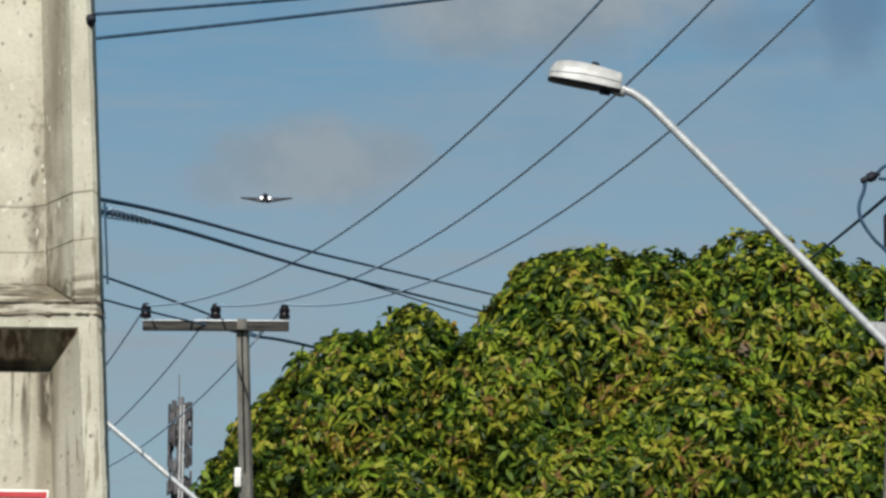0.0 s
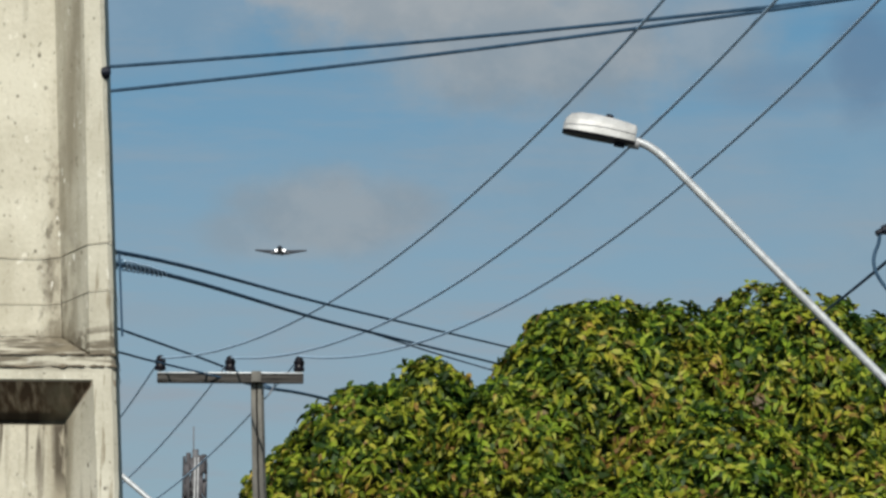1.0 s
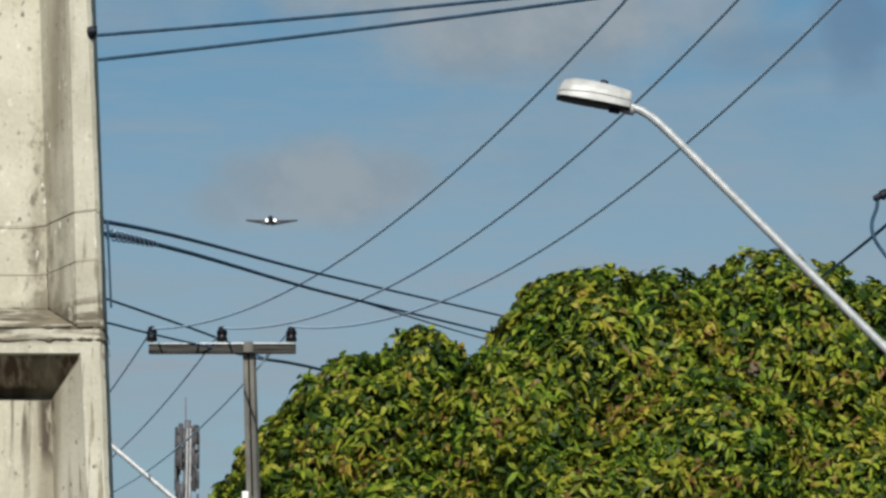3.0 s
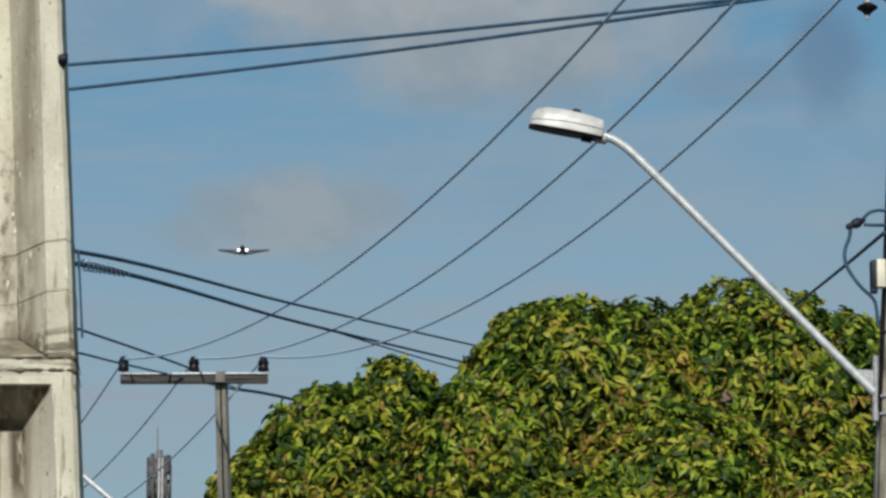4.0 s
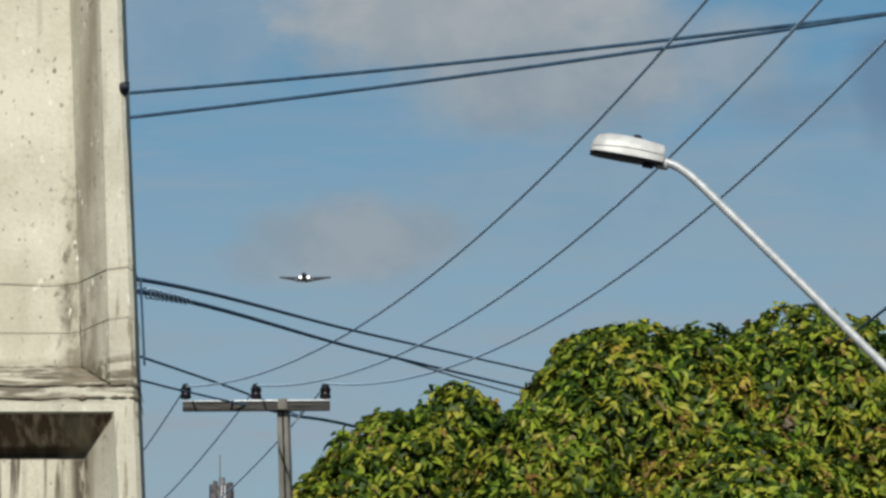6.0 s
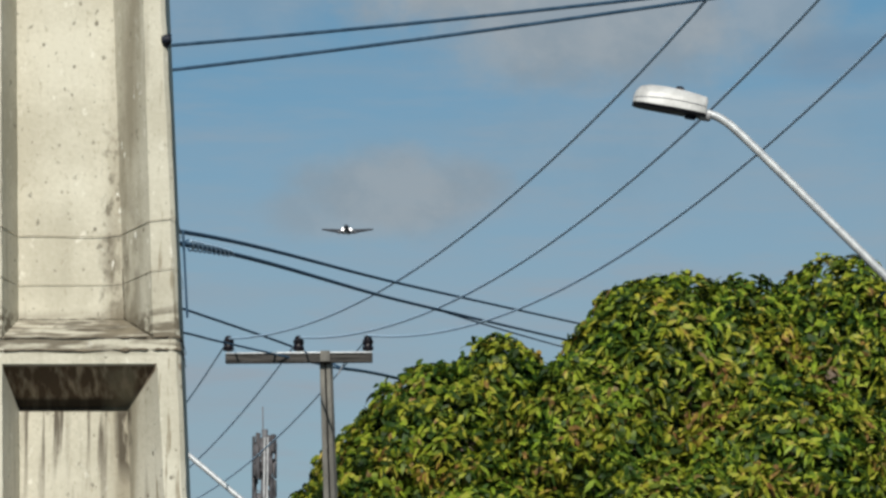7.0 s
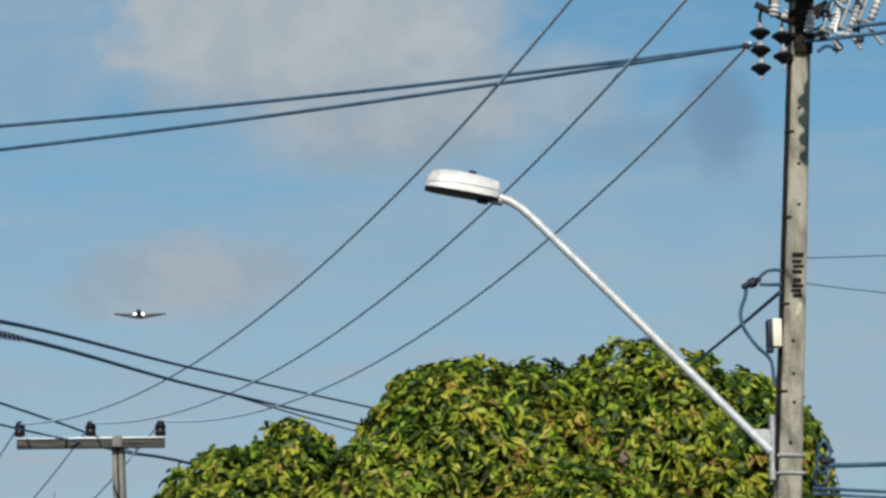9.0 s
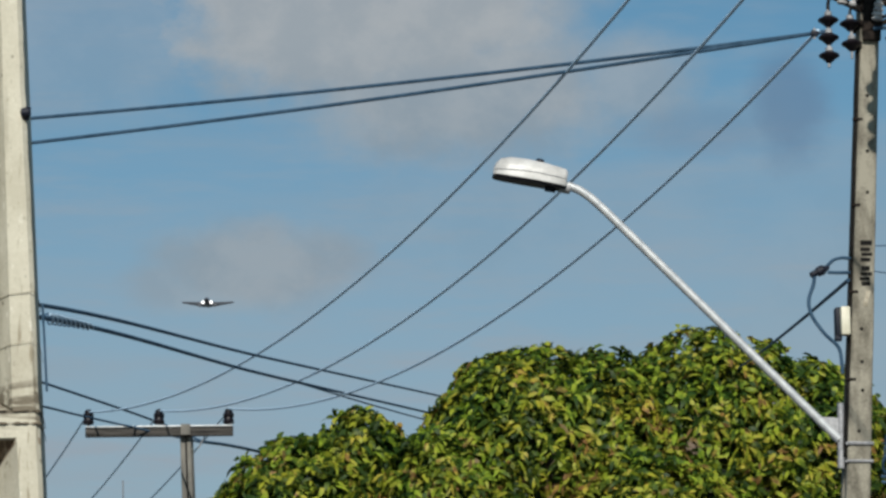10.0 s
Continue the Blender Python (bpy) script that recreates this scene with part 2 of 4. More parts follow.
def leaf_material(name, colours, shine=0.14):
    """Glossy leaves, each with a tone of its own, some light passing through."""
    m = bpy.data.materials.new(name)
    m.use_nodes = True
    t = m.node_tree
    b = t.nodes["Principled BSDF"]
    b.inputs["Roughness"].default_value, b.inputs["Specular IOR Level"].default_value = 0.5, shine
    geo, co = t.nodes.new("ShaderNodeNewGeometry"), t.nodes.new("ShaderNodeTexCoord")
    n = t.nodes.new("ShaderNodeTexNoise")
    n.inputs["Scale"].default_value, n.inputs["Detail"].default_value = 0.9, 3
    t.links.new(co.outputs["Object"], n.inputs["Vector"])
    a = t.nodes.new("ShaderNodeMath")
    a.operation = "MULTIPLY_ADD"
    a.inputs[1].default_value, a.inputs[2].default_value = 1.1, -0.55
    t.links.new(n.outputs["Fac"], a.inputs[0])
    s = t.nodes.new("ShaderNodeMath")
    n3 = t.nodes.new("ShaderNodeTexNoise")
    n3.inputs["Scale"].default_value, n3.inputs["Detail"].default_value = 4.5, 2
    t.links.new(co.outputs["Object"], n3.inputs["Vector"])
    own = t.nodes.new("ShaderNodeMath")
    own.operation = "MULTIPLY_ADD"
    own.inputs[1].default_value = 0.84
    t.links.new(geo.outputs["Random Per Island"], own.inputs[0])
    half = t.nodes.new("ShaderNodeMath")
    half.operation = "MULTIPLY_ADD"
    half.inputs[1].default_value, half.inputs[2].default_value = 0.9, -0.38
    t.links.new(n3.outputs["Fac"], half.inputs[0])
    t.links.new(half.outputs[0], own.inputs[2])
    t.links.new(own.outputs[0], s.inputs[0])
    t.links.new(a.outputs[0], s.inputs[1])
    ramp = t.nodes.new("ShaderNodeValToRGB")
    e = ramp.color_ramp.elements
    while len(e) < len(colours):
        e.new(0.5)
    for i, (p, c) in enumerate(colours):
        e[i].position, e[i].color = p, (*c, 1)
    t.links.new(s.outputs[0], ramp.inputs[0])
    n4 = t.nodes.new("ShaderNodeTexNoise")
    n4.inputs["Scale"].default_value, n4.inputs["Detail"].default_value = 1.3, 3
    t.links.new(co.outputs["Object"], n4.inputs["Vector"])
    drift = t.nodes.new("ShaderNodeValToRGB")
    drift.color_ramp.elements[0].position, drift.color_ramp.elements[0].color = 0.36, (0.84, 1.03, 1.0, 1)
    drift.color_ramp.elements[1].position, drift.color_ramp.elements[1].color = 0.64, (1.14, 0.99, 1.0, 1)
    t.links.new(n4.outputs["Fac"], drift.inputs[0])
    hue = t.nodes.new("ShaderNodeMix")
    hue.data_type, hue.blend_type = "RGBA", "MULTIPLY"
    hue.inputs["Factor"].default_value = 1.0
    t.links.new(ramp.outputs[0], hue.inputs["A"])
    t.links.new(drift.outputs[0], hue.inputs["B"])
    t.links.new(hue.outputs["Result"], b.inputs["Base Color"])
    tr = t.nodes.new("ShaderNodeBsdfTranslucent")
    t.links.new(hue.outputs["Result"], tr.inputs["Color"])
    x = t.nodes.new("ShaderNodeMixShader")
    x.inputs[0].default_value = 0.07
    t.links.new(b.outputs[0], x.inputs[1])
    t.links.new(tr.outputs[0], x.inputs[2])
    t.links.new(x.outputs[0], t.nodes["Material Output"].inputs[0])
    return m


def glow(name, colour, strength):
    m = bpy.data.materials.new(name)
    m.use_nodes = True
    b = m.node_tree.nodes["Principled BSDF"]
    b.inputs["Emission Color"].default_value, b.inputs["Emission Strength"].default_value = (*colour, 1), strength
    return m


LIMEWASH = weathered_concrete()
POLE_GREY = material("pole_concrete", (0.105, 0.094, 0.072), (0.265, 0.245, 0.195), 0.9, 0, 9.0, 45.0, 0.4, (1, 1, 0.35))
FAR_GREY = material("grey_concrete", (0.095, 0.090, 0.080), (0.185, 0.176, 0.155), 0.9, 0, 5.0, 40.0, 0.3, (1, 1, 0.3))
STEEL = material("galvanised_steel", (0.37, 0.385, 0.40), (0.52, 0.53, 0.535), 0.42, 0.25, 14.0, 120.0, 0.05)
DULL_STEEL = material("dull_steel", (0.22, 0.22, 0.23), (0.34, 0.34, 0.35), 0.6, 0.4, 20.0, 120.0, 0.1)
RUST = material("rusted_steel", (0.005, 0.004, 0.0035), (0.022, 0.016, 0.013), 0.85, 0, 18.0, 90.0, 0.2, shine=0.15)
WHITE_PAINT = material("white_enamel", (0.60, 0.595, 0.57), (0.74, 0.73, 0.70), 0.4, 0, 6.0, 60.0, 0.03)
DARK_PLASTIC = material("dark_plastic", (0.005, 0.006, 0.012), (0.014, 0.017, 0.028), 0.55, 0, 20.0, 150.0, 0.05, shine=0.2)
LENS_DARK = material("dark_lens", (0.008, 0.008, 0.012), (0.02, 0.02, 0.026), 0.4, 0, 20.0, 150.0, 0.03, shine=0.2)
PORCELAIN = material("dark_porcelain", (0.004, 0.003, 0.005), (0.011, 0.008, 0.011), 0.4, 0, 12.0, 80.0, 0.03, shine=0.25)
PALE_PORCELAIN = material("pale_porcelain", (0.20, 0.19, 0.195), (0.52, 0.51, 0.50), 0.4, 0, 9.0, 80.0, 0.03)
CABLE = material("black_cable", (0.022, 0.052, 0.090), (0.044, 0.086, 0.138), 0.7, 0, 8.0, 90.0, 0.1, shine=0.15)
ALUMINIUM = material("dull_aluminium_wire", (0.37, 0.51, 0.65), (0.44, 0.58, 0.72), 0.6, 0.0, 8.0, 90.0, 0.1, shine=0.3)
TIE_WIRE = material("brown_tie_wire", (0.07, 0.055, 0.04), (0.20, 0.165, 0.12), 0.8, 0, 30.0, 90.0, 0.1, shine=0.2)
BOX_CREAM = material("cream_plastic", (0.52, 0.49, 0.38), (0.62, 0.59, 0.48), 0.5, 0, 8.0, 80.0, 0.03)
SIGN_RED = material("red_paint", (0.42, 0.02, 0.03), (0.52, 0.035, 0.04), 0.45, 0, 9.0, 80.0, 0.03)
PAINT_BLACK = material("black_paint", (0.004, 0.004, 0.004), (0.014, 0.013, 0.012), 0.8, 0, 30.0, 120.0, 0.05, shine=0.1)
PALE_TIE = material("pale_tie_wire", (0.26, 0.23, 0.175), (0.40, 0.36, 0.285), 0.8, 0, 30.0, 90.0, 0.1, shine=0.2)
CREASE_BROWN = material("dark_crease", (0.035, 0.030, 0.020), (0.12, 0.10, 0.07), 0.95, 0, 60.0, 200.0, 0.3, shine=0.1)
TIMBER = material("weathered_timber", (0.016, 0.015, 0.014), (0.080, 0.074, 0.068), 0.9, 0, 22.0, 90.0, 0.4, (0.06, 1, 1), shine=0.2)
TOWER_GREY = material("hazy_tower_steel", (0.10, 0.10, 0.11), (0.17, 0.17, 0.18), 0.7, 0.1, 2.0, 20.0, 0.05)
ANTENNA = material("antenna_shell", (0.018, 0.016, 0.018), (0.12, 0.11, 0.115), 0.6, 0, 1.2, 20.0, 0.03)
PALE_STEEL = material("pale_steel", (0.34, 0.34, 0.35), (0.52, 0.52, 0.52), 0.6, 0, 2.0, 20.0, 0.05)
LAMP_GREY = material("lamp_enamel", (0.35, 0.345, 0.335), (0.52, 0.515, 0.505), 0.45, 0, 5.0, 50.0, 0.03)
SKIN = material("aircraft_skin", (0.05, 0.055, 0.065), (0.08, 0.085, 0.10), 0.4, 0.2, 0.4, 4.0, 0.02)
BARK = material("mango_bark", (0.06, 0.045, 0.032), (0.15, 0.115, 0.085), 0.9, 0, 5.0, 40.0, 0.6, (1, 1, 0.3))
EARTH = material("worn_asphalt", (0.060, 0.059, 0.056), (0.11, 0.108, 0.100), 0.95, 0, 0.4, 12.0, 0.3)
LEAF = leaf_material("mango_leaf", [(0.0, (0.012, 0.026, 0.004)), (0.25, (0.022, 0.044, 0.006)), (0.48, (0.080, 0.113, 0.010)), (0.72, (0.205, 0.235, 0.019)),
                                    (0.88, (0.27, 0.25, 0.036)), (0.96, (0.18, 0.115, 0.030)), (1.0, (0.13, 0.075, 0.026))])
LANDING_LIGHT = glow("landing_light", (1.0, 0.98, 0.95), 1.6)


# ---- small builders ----
def thing(name, at, label, category, group="", kind=""):
    ob = new(name)
    ob.location = at
    ob.empty_display_size = 0.2
    return tagged(ob, label, category, group, kind)


def mesh_of(name, bm, mat, smooth=True):
    bmesh.ops.recalc_face_normals(bm, faces=bm.faces)
    me = bpy.data.meshes.new(name)
    bm.to_mesh(me)
    bm.free()
    me.materials.append(mat)
    if smooth:
        me.set_sharp_from_angle(angle=radians(35))
    for p in me.polygons:
        p.use_smooth = smooth
    return me


def part(name, bm, mat, parent, label="", smooth=True):
    """A mesh in world coordinates under its thing."""
    ob = new(name, mesh_of(name, bm, mat, smooth))
    bpy.context.view_layer.update()
    ob.parent = parent
    ob.matrix_parent_inverse = parent.matrix_world.inverted()
    return tagged(ob, label)


def whole(name, bm, mat, label, category, group="", kind="", smooth=True):
    return tagged(new(name, mesh_of(name, bm, mat, smooth)), label, category, group, kind)


def add_tube(bm, points, radius, sides=8, radii=None):
    pts = [Vector(p) for p in points]
    rings = []
    side = None
    for i, p in enumerate(pts):
        d = (pts[min(i + 1, len(pts) - 1)] - pts[max(i - 1, 0)]).normalized()
        if side is None:
            side = d.orthogonal().normalized()
        side = (side - d * side.dot(d)).normalized()
        up = d.cross(side)
        r = radii[i] if radii else radius
        rings.append([bm.verts.new(p + r * (side * math.cos(a) + up * math.sin(a))) for a in (2 * math.pi * k / sides for k in range(sides))])
    for a, b in zip(rings, rings[1:]):
        for k in range(sides):
            bm.faces.new((a[k], a[(k + 1) % sides], b[(k + 1) % sides], b[k]))
    bm.faces.new(rings[0][::-1])
    bm.faces.new(rings[-1])
    return bm


def tube(points, radius, sides=8, radii=None):
    return add_tube(bmesh.new(), points, radius, sides, radii)


def smooth_path(points, steps=8):
    """A curve through the points."""
    p = [Vector(q) for q in points]
    p = [2 * p[0] - p[1], *p, 2 * p[-1] - p[-2]]
    made = []
    for a, b, c, d in zip(p, p[1:], p[2:], p[3:]):
        for k in range(steps):
            t = k / steps
            made.append(0.5 * (2 * b + (c - a) * t + (2 * a - 5 * b + 4 * c - d) * t * t + (3 * b - a - 3 * c + d) * t ** 3))
    return [*made, p[-2]]


def add_lathe(bm, base, axis, profile, sides=16):
    """A turned body: profile of (distance along the axis, radius)."""
    base, axis = Vector(base), Vector(axis).normalized()
    return add_tube(bm, [base + axis * h for h, _ in profile], 0, sides, [max(r, 0.0005) for _, r in profile])


def lathe(base, axis, profile, sides=16):
    return add_lathe(bmesh.new(), base, axis, profile, sides)


def add_box(bm, centre, size, turn=None, bevel=0.0):
    m = Matrix.Translation(centre) @ (turn or Matrix.Identity(4)) @ Matrix.Diagonal((*size, 1))
    got = bmesh.ops.create_cube(bm, size=1.0, matrix=m)
    if bevel:
        edges = {e for v in got["verts"] for e in v.link_edges}
        bmesh.ops.bevel(bm, geom=list(edges), offset=bevel, segments=2, affect="EDGES", profile=0.5)
    return bm


def box(centre, size, turn=None, bevel=0.0):
    return add_box(bmesh.new(), centre, size, turn, bevel)


def span(a, b, sag, last=1.0, n=40):
    """A hanging wire from a to b, or on past b by the same curve."""
    a, b = Vector(a), Vector(b)
    return [a.lerp(b, u) - Vector((0, 0, 4 * sag * u * (1 - u))) for u in (last * k / n for k in range(n + 1))]


# ---- ground ----
bm = bmesh.new()
bmesh.ops.create_grid(bm, x_segments=60, y_segments=60, size=4500, matrix=pose(0, 2000, 0))
whole("ground", bm, EARTH, "worn grey asphalt ground reaching the horizon", "ground", kind="structure")


# ---- the concrete post close by, with recessed panels ----
def panel_post():
    """A tapered cast post whose face has deep panels between ribs; all four edges of a panel slope."""
    post = thing("concrete_post", (-0.90, 7.74, 0), "limewashed cast concrete utility post with recessed panels", "utility pole")
    face, back, deep, top = 7.6, 7.84, 0.12, 6.6
    rib, pitch, first = 0.057, 1.26, 2.7785
    # outer edge, panel edge and panel floor, each as x at 2.466 m and its lean per metre
    right, pr_, fr = (-0.737, -0.0559), (-0.796, -0.0447), (-0.865, -0.0515)
    left, pl, fl = (-1.181, -0.0030), (-1.122, -0.0261), (-1.103, -0.0285)

    def x_at(line, z):
        return line[0] + line[1] * (z - 2.466)

    rows = []
    ribs = [first + pitch * k for k in range(-2, 4)]
    rows.append((0.0, 0.0, 0.0))
    for c in ribs:
        lo, hi = c - rib / 2, c + rib / 2
        rows += [(lo - 0.076, 1.0, 1.0), (lo, 0.0, 1.0), (lo + 0.001, 0.0, 0.0), (c, 0.0, 0.0), (hi - 0.001, 0.0, 0.0), (hi, 0.0, 1.0), (hi + 0.056, 1.0, 1.0)]
    rows = sorted(r for r in rows if 0 <= r[0] <= top)
    full = []
    for a, b in zip(rows, rows[1:]):
        n = max(1, int((b[0] - a[0]) / 0.03))
        for k in range(n):
            t = k / n
            full.append((a[0] + (b[0] - a[0]) * t, a[1] + (b[1] - a[1]) * t, min(a[2], b[2]) if 0 < t else a[2]))
    full.append(rows[-1])
    bm = bmesh.new()
    grid = []
    for z, d, opened in full:
        xl, xr = x_at(left, z), x_at(right, z)
        ol, orr, il, ir = x_at(pl, z), x_at(pr_, z), x_at(fl, z), x_at(fr, z)
        if z < first:
            orr += 0.006 + 0.024 * (first - z) if z > 1.6 else 0.0
        il, ir = ol + (il - ol) * d + 0.001, orr + (ir - orr) * d - 0.001
        chip = 0.0035 * noise.noise((3.1, 0, z * 9)) + 0.002 * noise.noise((7.7, 1, z * 45))
        w = [0.0012 * noise.noise((k * 3.3, 5, z * 30)) for k in range(6)]
        mid = [il + (ir - il) * k / 5 for k in range(1, 5)]
        cols = [(xl, back), (xl - 0.002, face + 0.01), (xl + 0.008, face), (ol + w[0], face), (il + w[1], face + deep * d)]
        cols += [(m, face + deep * d + 0.003 * noise.noise((m * 14, 2, z * 14))) for m in mid]
        cols += [(ir + w[2], face + deep * d), (orr + w[3], face), (xr - 0.009 + chip, face + w[4]), (xr + chip, face + 0.010), (xr - 0.012, back)]
        grid.append([bm.verts.new((x, y, z)) for x, y in cols])
    for a, b in zip(grid, grid[1:]):
        n = len(a)
        for k in range(n):
            bm.faces.new((a[k], a[(k + 1) % n], b[(k + 1) % n], b[k]))
    bm.faces.new(grid[0])
    bm.faces.new(grid[-1][::-1])
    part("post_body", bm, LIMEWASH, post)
    # dark uneven lines in the creases where the panel's foot meets its side
    lo, hi = first + rib / 2, first + rib / 2 + 0.056
    crease = [Vector((x_at(fr, hi + 0.11), face + deep - 0.001, hi + 0.11)), Vector((x_at(fr, hi), face + deep - 0.001, hi)), Vector((x_at(pr_, lo) - 0.002, face - 0.001, lo + 0.002))]
    crease = [p + Vector((0.002 * noise.noise((k * 0.7, 1, 3)), 0, 0.002 * noise.noise((k * 0.7, 8, 3)))) for k, p in enumerate(crease[0].lerp(crease[1], t / 9) for t in range(9))] + [crease[1].lerp(crease[2], t / 10) for t in range(11)]
    foot = [Vector((x_at(fl, hi) + (x_at(fr, hi) - x_at(fl, hi)) * k / 24, face + deep - 0.001, hi + 0.003 * noise.noise((k * 0.5, 4, 4)))) for k in range(25)]
    part("crease_line", tube(foot, 0, 6, [max(0.0004, 0.0016 * (0.6 + 1.6 * noise.noise((k * 0.45, 2, 9)))) for k in range(25)]), CREASE_BROWN, post, "dark uneven line along the panel foot")
    part("crease_line", tube(crease, 0, 6, [0.0022 * (1 + 0.8 * noise.noise((k * 0.6, 3, 3))) for k in range(len(crease))]), CREASE_BROWN, post, "dark uneven line in the crease")
    # tie wires wound round the post, and the ends of cable clamps
    for z, r, sunk in ((3.046, 0.0009, 1), (2.935, 0.0006, 1), (2.7795, 0.0021, 0), (2.8065, 0.0015, 0)):
        xa, xb = x_at(left, z) - 0.002, x_at(right, z) + 0.001
        edge = [(xa, face), (x_at(pl, z), face), (x_at(fl, z), face + deep * sunk), (x_at(fr, z), face + deep * sunk), (x_at(pr_, z), face), (xb, face)]
        pts = []
        for (x0, y0), (x1, y1) in zip(edge, edge[1:]):
            for k in range(12):
                x, y = x0 + (x1 - x0) * k / 12, y0 + (y1 - y0) * k / 12
                rise = sunk * 0.017 * min(1.0, max(0.0, (x + 0.955) / 0.19)) ** 1.5
                pts.append((x, y - 0.0035, z + rise + 0.004 * noise.noise((x * 9, 4, z * 7)) + 0.0022 * noise.noise((x * 60, 1, z)) * (1 - sunk)))
        rise = sunk * 0.017
        pts += [(xb, face, z + rise), (xb - 0.003, face + 0.12, z + rise), (xb - 0.010, back + 0.003, z + rise), (xa + 0.004, back + 0.003, z)]
        part("tie_wire", tube(pts, 0, 6, [max(0.0003, r * (1 + (1 - sunk) * 2.4 * noise.noise((k * 0.33, z * 5, 6)))) for k in range(len(pts))]), PALE_TIE if sunk else TIE_WIRE, post, "thin brown tie wire")
    for z in (3.447,):
        xr = x_at(right, z)
        b = lathe((xr - 0.012, face - 0.001, z), (1, 0, 0.1), [(0, 0.004), (0.002, 0.010), (0.012, 0.012), (0.02, 0.009), (0.022, 0.004)], 10)
        add_tube(b, [(xr, face + 0.004, z - 0.014), (xr + 0.004, face + 0.004, z + 0.014)], 0.006, 6)
        part("clamp_bolt", b, DARK_PLASTIC, post, "dark bolt head")
    drop = [(x_at(right, z) + 0.004 + 0.002 * math.sin(5 * z), face + 0.14, z) for z in (3.06, 3.0, 2.95, 2.9, 2.87)]
    part("drop_wire", tube(smooth_path(drop, 4), 0.0028, 6), CABLE, post, "thin black wire down the edge")
    post.location += SET
    return post


SET = Vector((0.0055, 0, -0.005))
post = panel_post()
sign = thing("warning_sign", (-0.97, 7.715, 2.27), "white sign plate with a red border on the post", "sign")
plate = part("plate", box((-0.99, 7.712, 2.28), (0.241, 0.006, 0.241), None, 0.002), WHITE_PAINT, sign)
bm = bmesh.new()
for c, s_ in (((-0.99, 7.706, 2.389), (0.232, 0.006, 0.013)), ((-0.99, 7.706, 2.171), (0.232, 0.006, 0.013)), ((-0.8805, 7.7055, 2.28), (0.013, 0.006, 0.205)), ((-1.0995, 7.7055, 2.28), (0.013, 0.006, 0.205))):
    add_box(bm, c, s_, None, 0.001)
part("border", bm, SIGN_RED, plate, "red painted border", smooth=False)
bm = bmesh.new()
for k, w in enumerate((0.14, 0.17, 0.11)):
    add_box(bm, (-0.985, 7.707, 2.325 - 0.05 * k), (w, 0.004, 0.022))
part("marking", bm, SIGN_RED, plate, "red bars", smooth=False)
sign.location += SET


# ---- the street pole with the lamp ----
POLE_X0, POLE_LEAN = 3.808, 0.0552


def pole_x(z):
    return POLE_X0 + POLE_LEAN * z


def tapered_pole(parent, x_of, y, top, width, depth, turn, mat, slot=0.30):
    """A cast pole of double-T section: broad front and back flanges, hollow flanks."""
    bm = bmesh.new()
    rings = []
    n = 40
    for i in range(n + 1):
        z = top * i / n
        w, d = width(z) / 2, depth(z) / 2
        f = d * 0.36
        s = w * (1 - slot)
        shape = [(-w, -d + 0.012), (-w + 0.012, -d), (w - 0.012, -d), (w, -d + 0.012), (w, -f), (s, -f + 0.03), (s, f - 0.03), (w, f), (w, d), (-w, d), (-w, f), (-s, f - 0.03), (-s, -f + 0.03), (-w, -f)]
        c, sn = math.cos(turn), math.sin(turn)
        wob = 0.004 * noise.noise((1.7, y, z * 2))
        rings.append([bm.verts.new((x_of(z) + px * c - py * sn + wob, y + px * sn + py * c, z)) for px, py in shape])
    for a, b in zip(rings, rings[1:]):
        for k in range(len(a)):
            bm.faces.new((a[k], a[(k + 1) % len(a)], b[(k + 1) % len(a)], b[k]))
    bm.faces.new(rings[0][::-1])
    bm.faces.new(rings[-1])
    return part("pole_shaft", bm, mat, parent)


PY = 32.62
pole = thing("utility_pole", (POLE_X0, PY, 0), "leaning grey concrete utility pole with painted marks and bolt holes", "utility pole")
tapered_pole(pole, pole_x, PY, 12.2, lambda z: 0.278 - 0.0105 * z, lambda z: 0.32 - 0.006 * z, radians(4), POLE_GREY)
TURN = pose(0, 0, 0, 0, 0, 4)


def on_pole(z, side=0.0, out=0.0):
    """A point on the front of the pole: metres to the side of its axis, and proud of its face."""
    d = (0.32 - 0.006 * z) / 2 + out
    v = TURN @ Vector((side, -d, 0))
    return Vector((pole_x(z) + v.x, PY + v.y, z))


# painted marks, unreadable, as bars
for z, s, w, h in ((8.15, 0.012, 0.085, 0.04), (8.09, 0.004, 0.07, 0.03), (8.045, 0.02, 0.08, 0.026), (7.995, 0.008, 0.075, 0.03), (7.915, 0.012, 0.062, 0.04), (7.865, 0.018, 0.085, 0.03), (7.82, 0.006, 0.075, 0.03), (7.775, 0.018, 0.066, 0.035)):
    part("painted_mark", box(on_pole(z, s, 0.001), (w * 1.25, 0.006, h * 1.15), TURN, 0.004), PAINT_BLACK, pole, "black painted bar")
part("paint_patch", box(on_pole(7.64, 0.03, 0.001), (0.042, 0.006, 0.15), TURN @ pose(0, 0, 0, 0, 14, 0), 0.002), PALE_TIE, pole, "pale scraped paint patch")
for k, z in enumerate((9.52, 9.0, 8.62, 7.36, 7.06, 6.8, 6.43)):
    part("bolt_hole", lathe(on_pole(z, 0.012 * ((k * 7) % 3 - 1), -0.004), TURN.to_3x3() @ Vector((0, -1, 0)), [(0, 0.004), (0.001, 0.016), (0.006, 0.017), (0.007, 0.011)], 8), PAINT_BLACK, pole, "dark bolt hole")
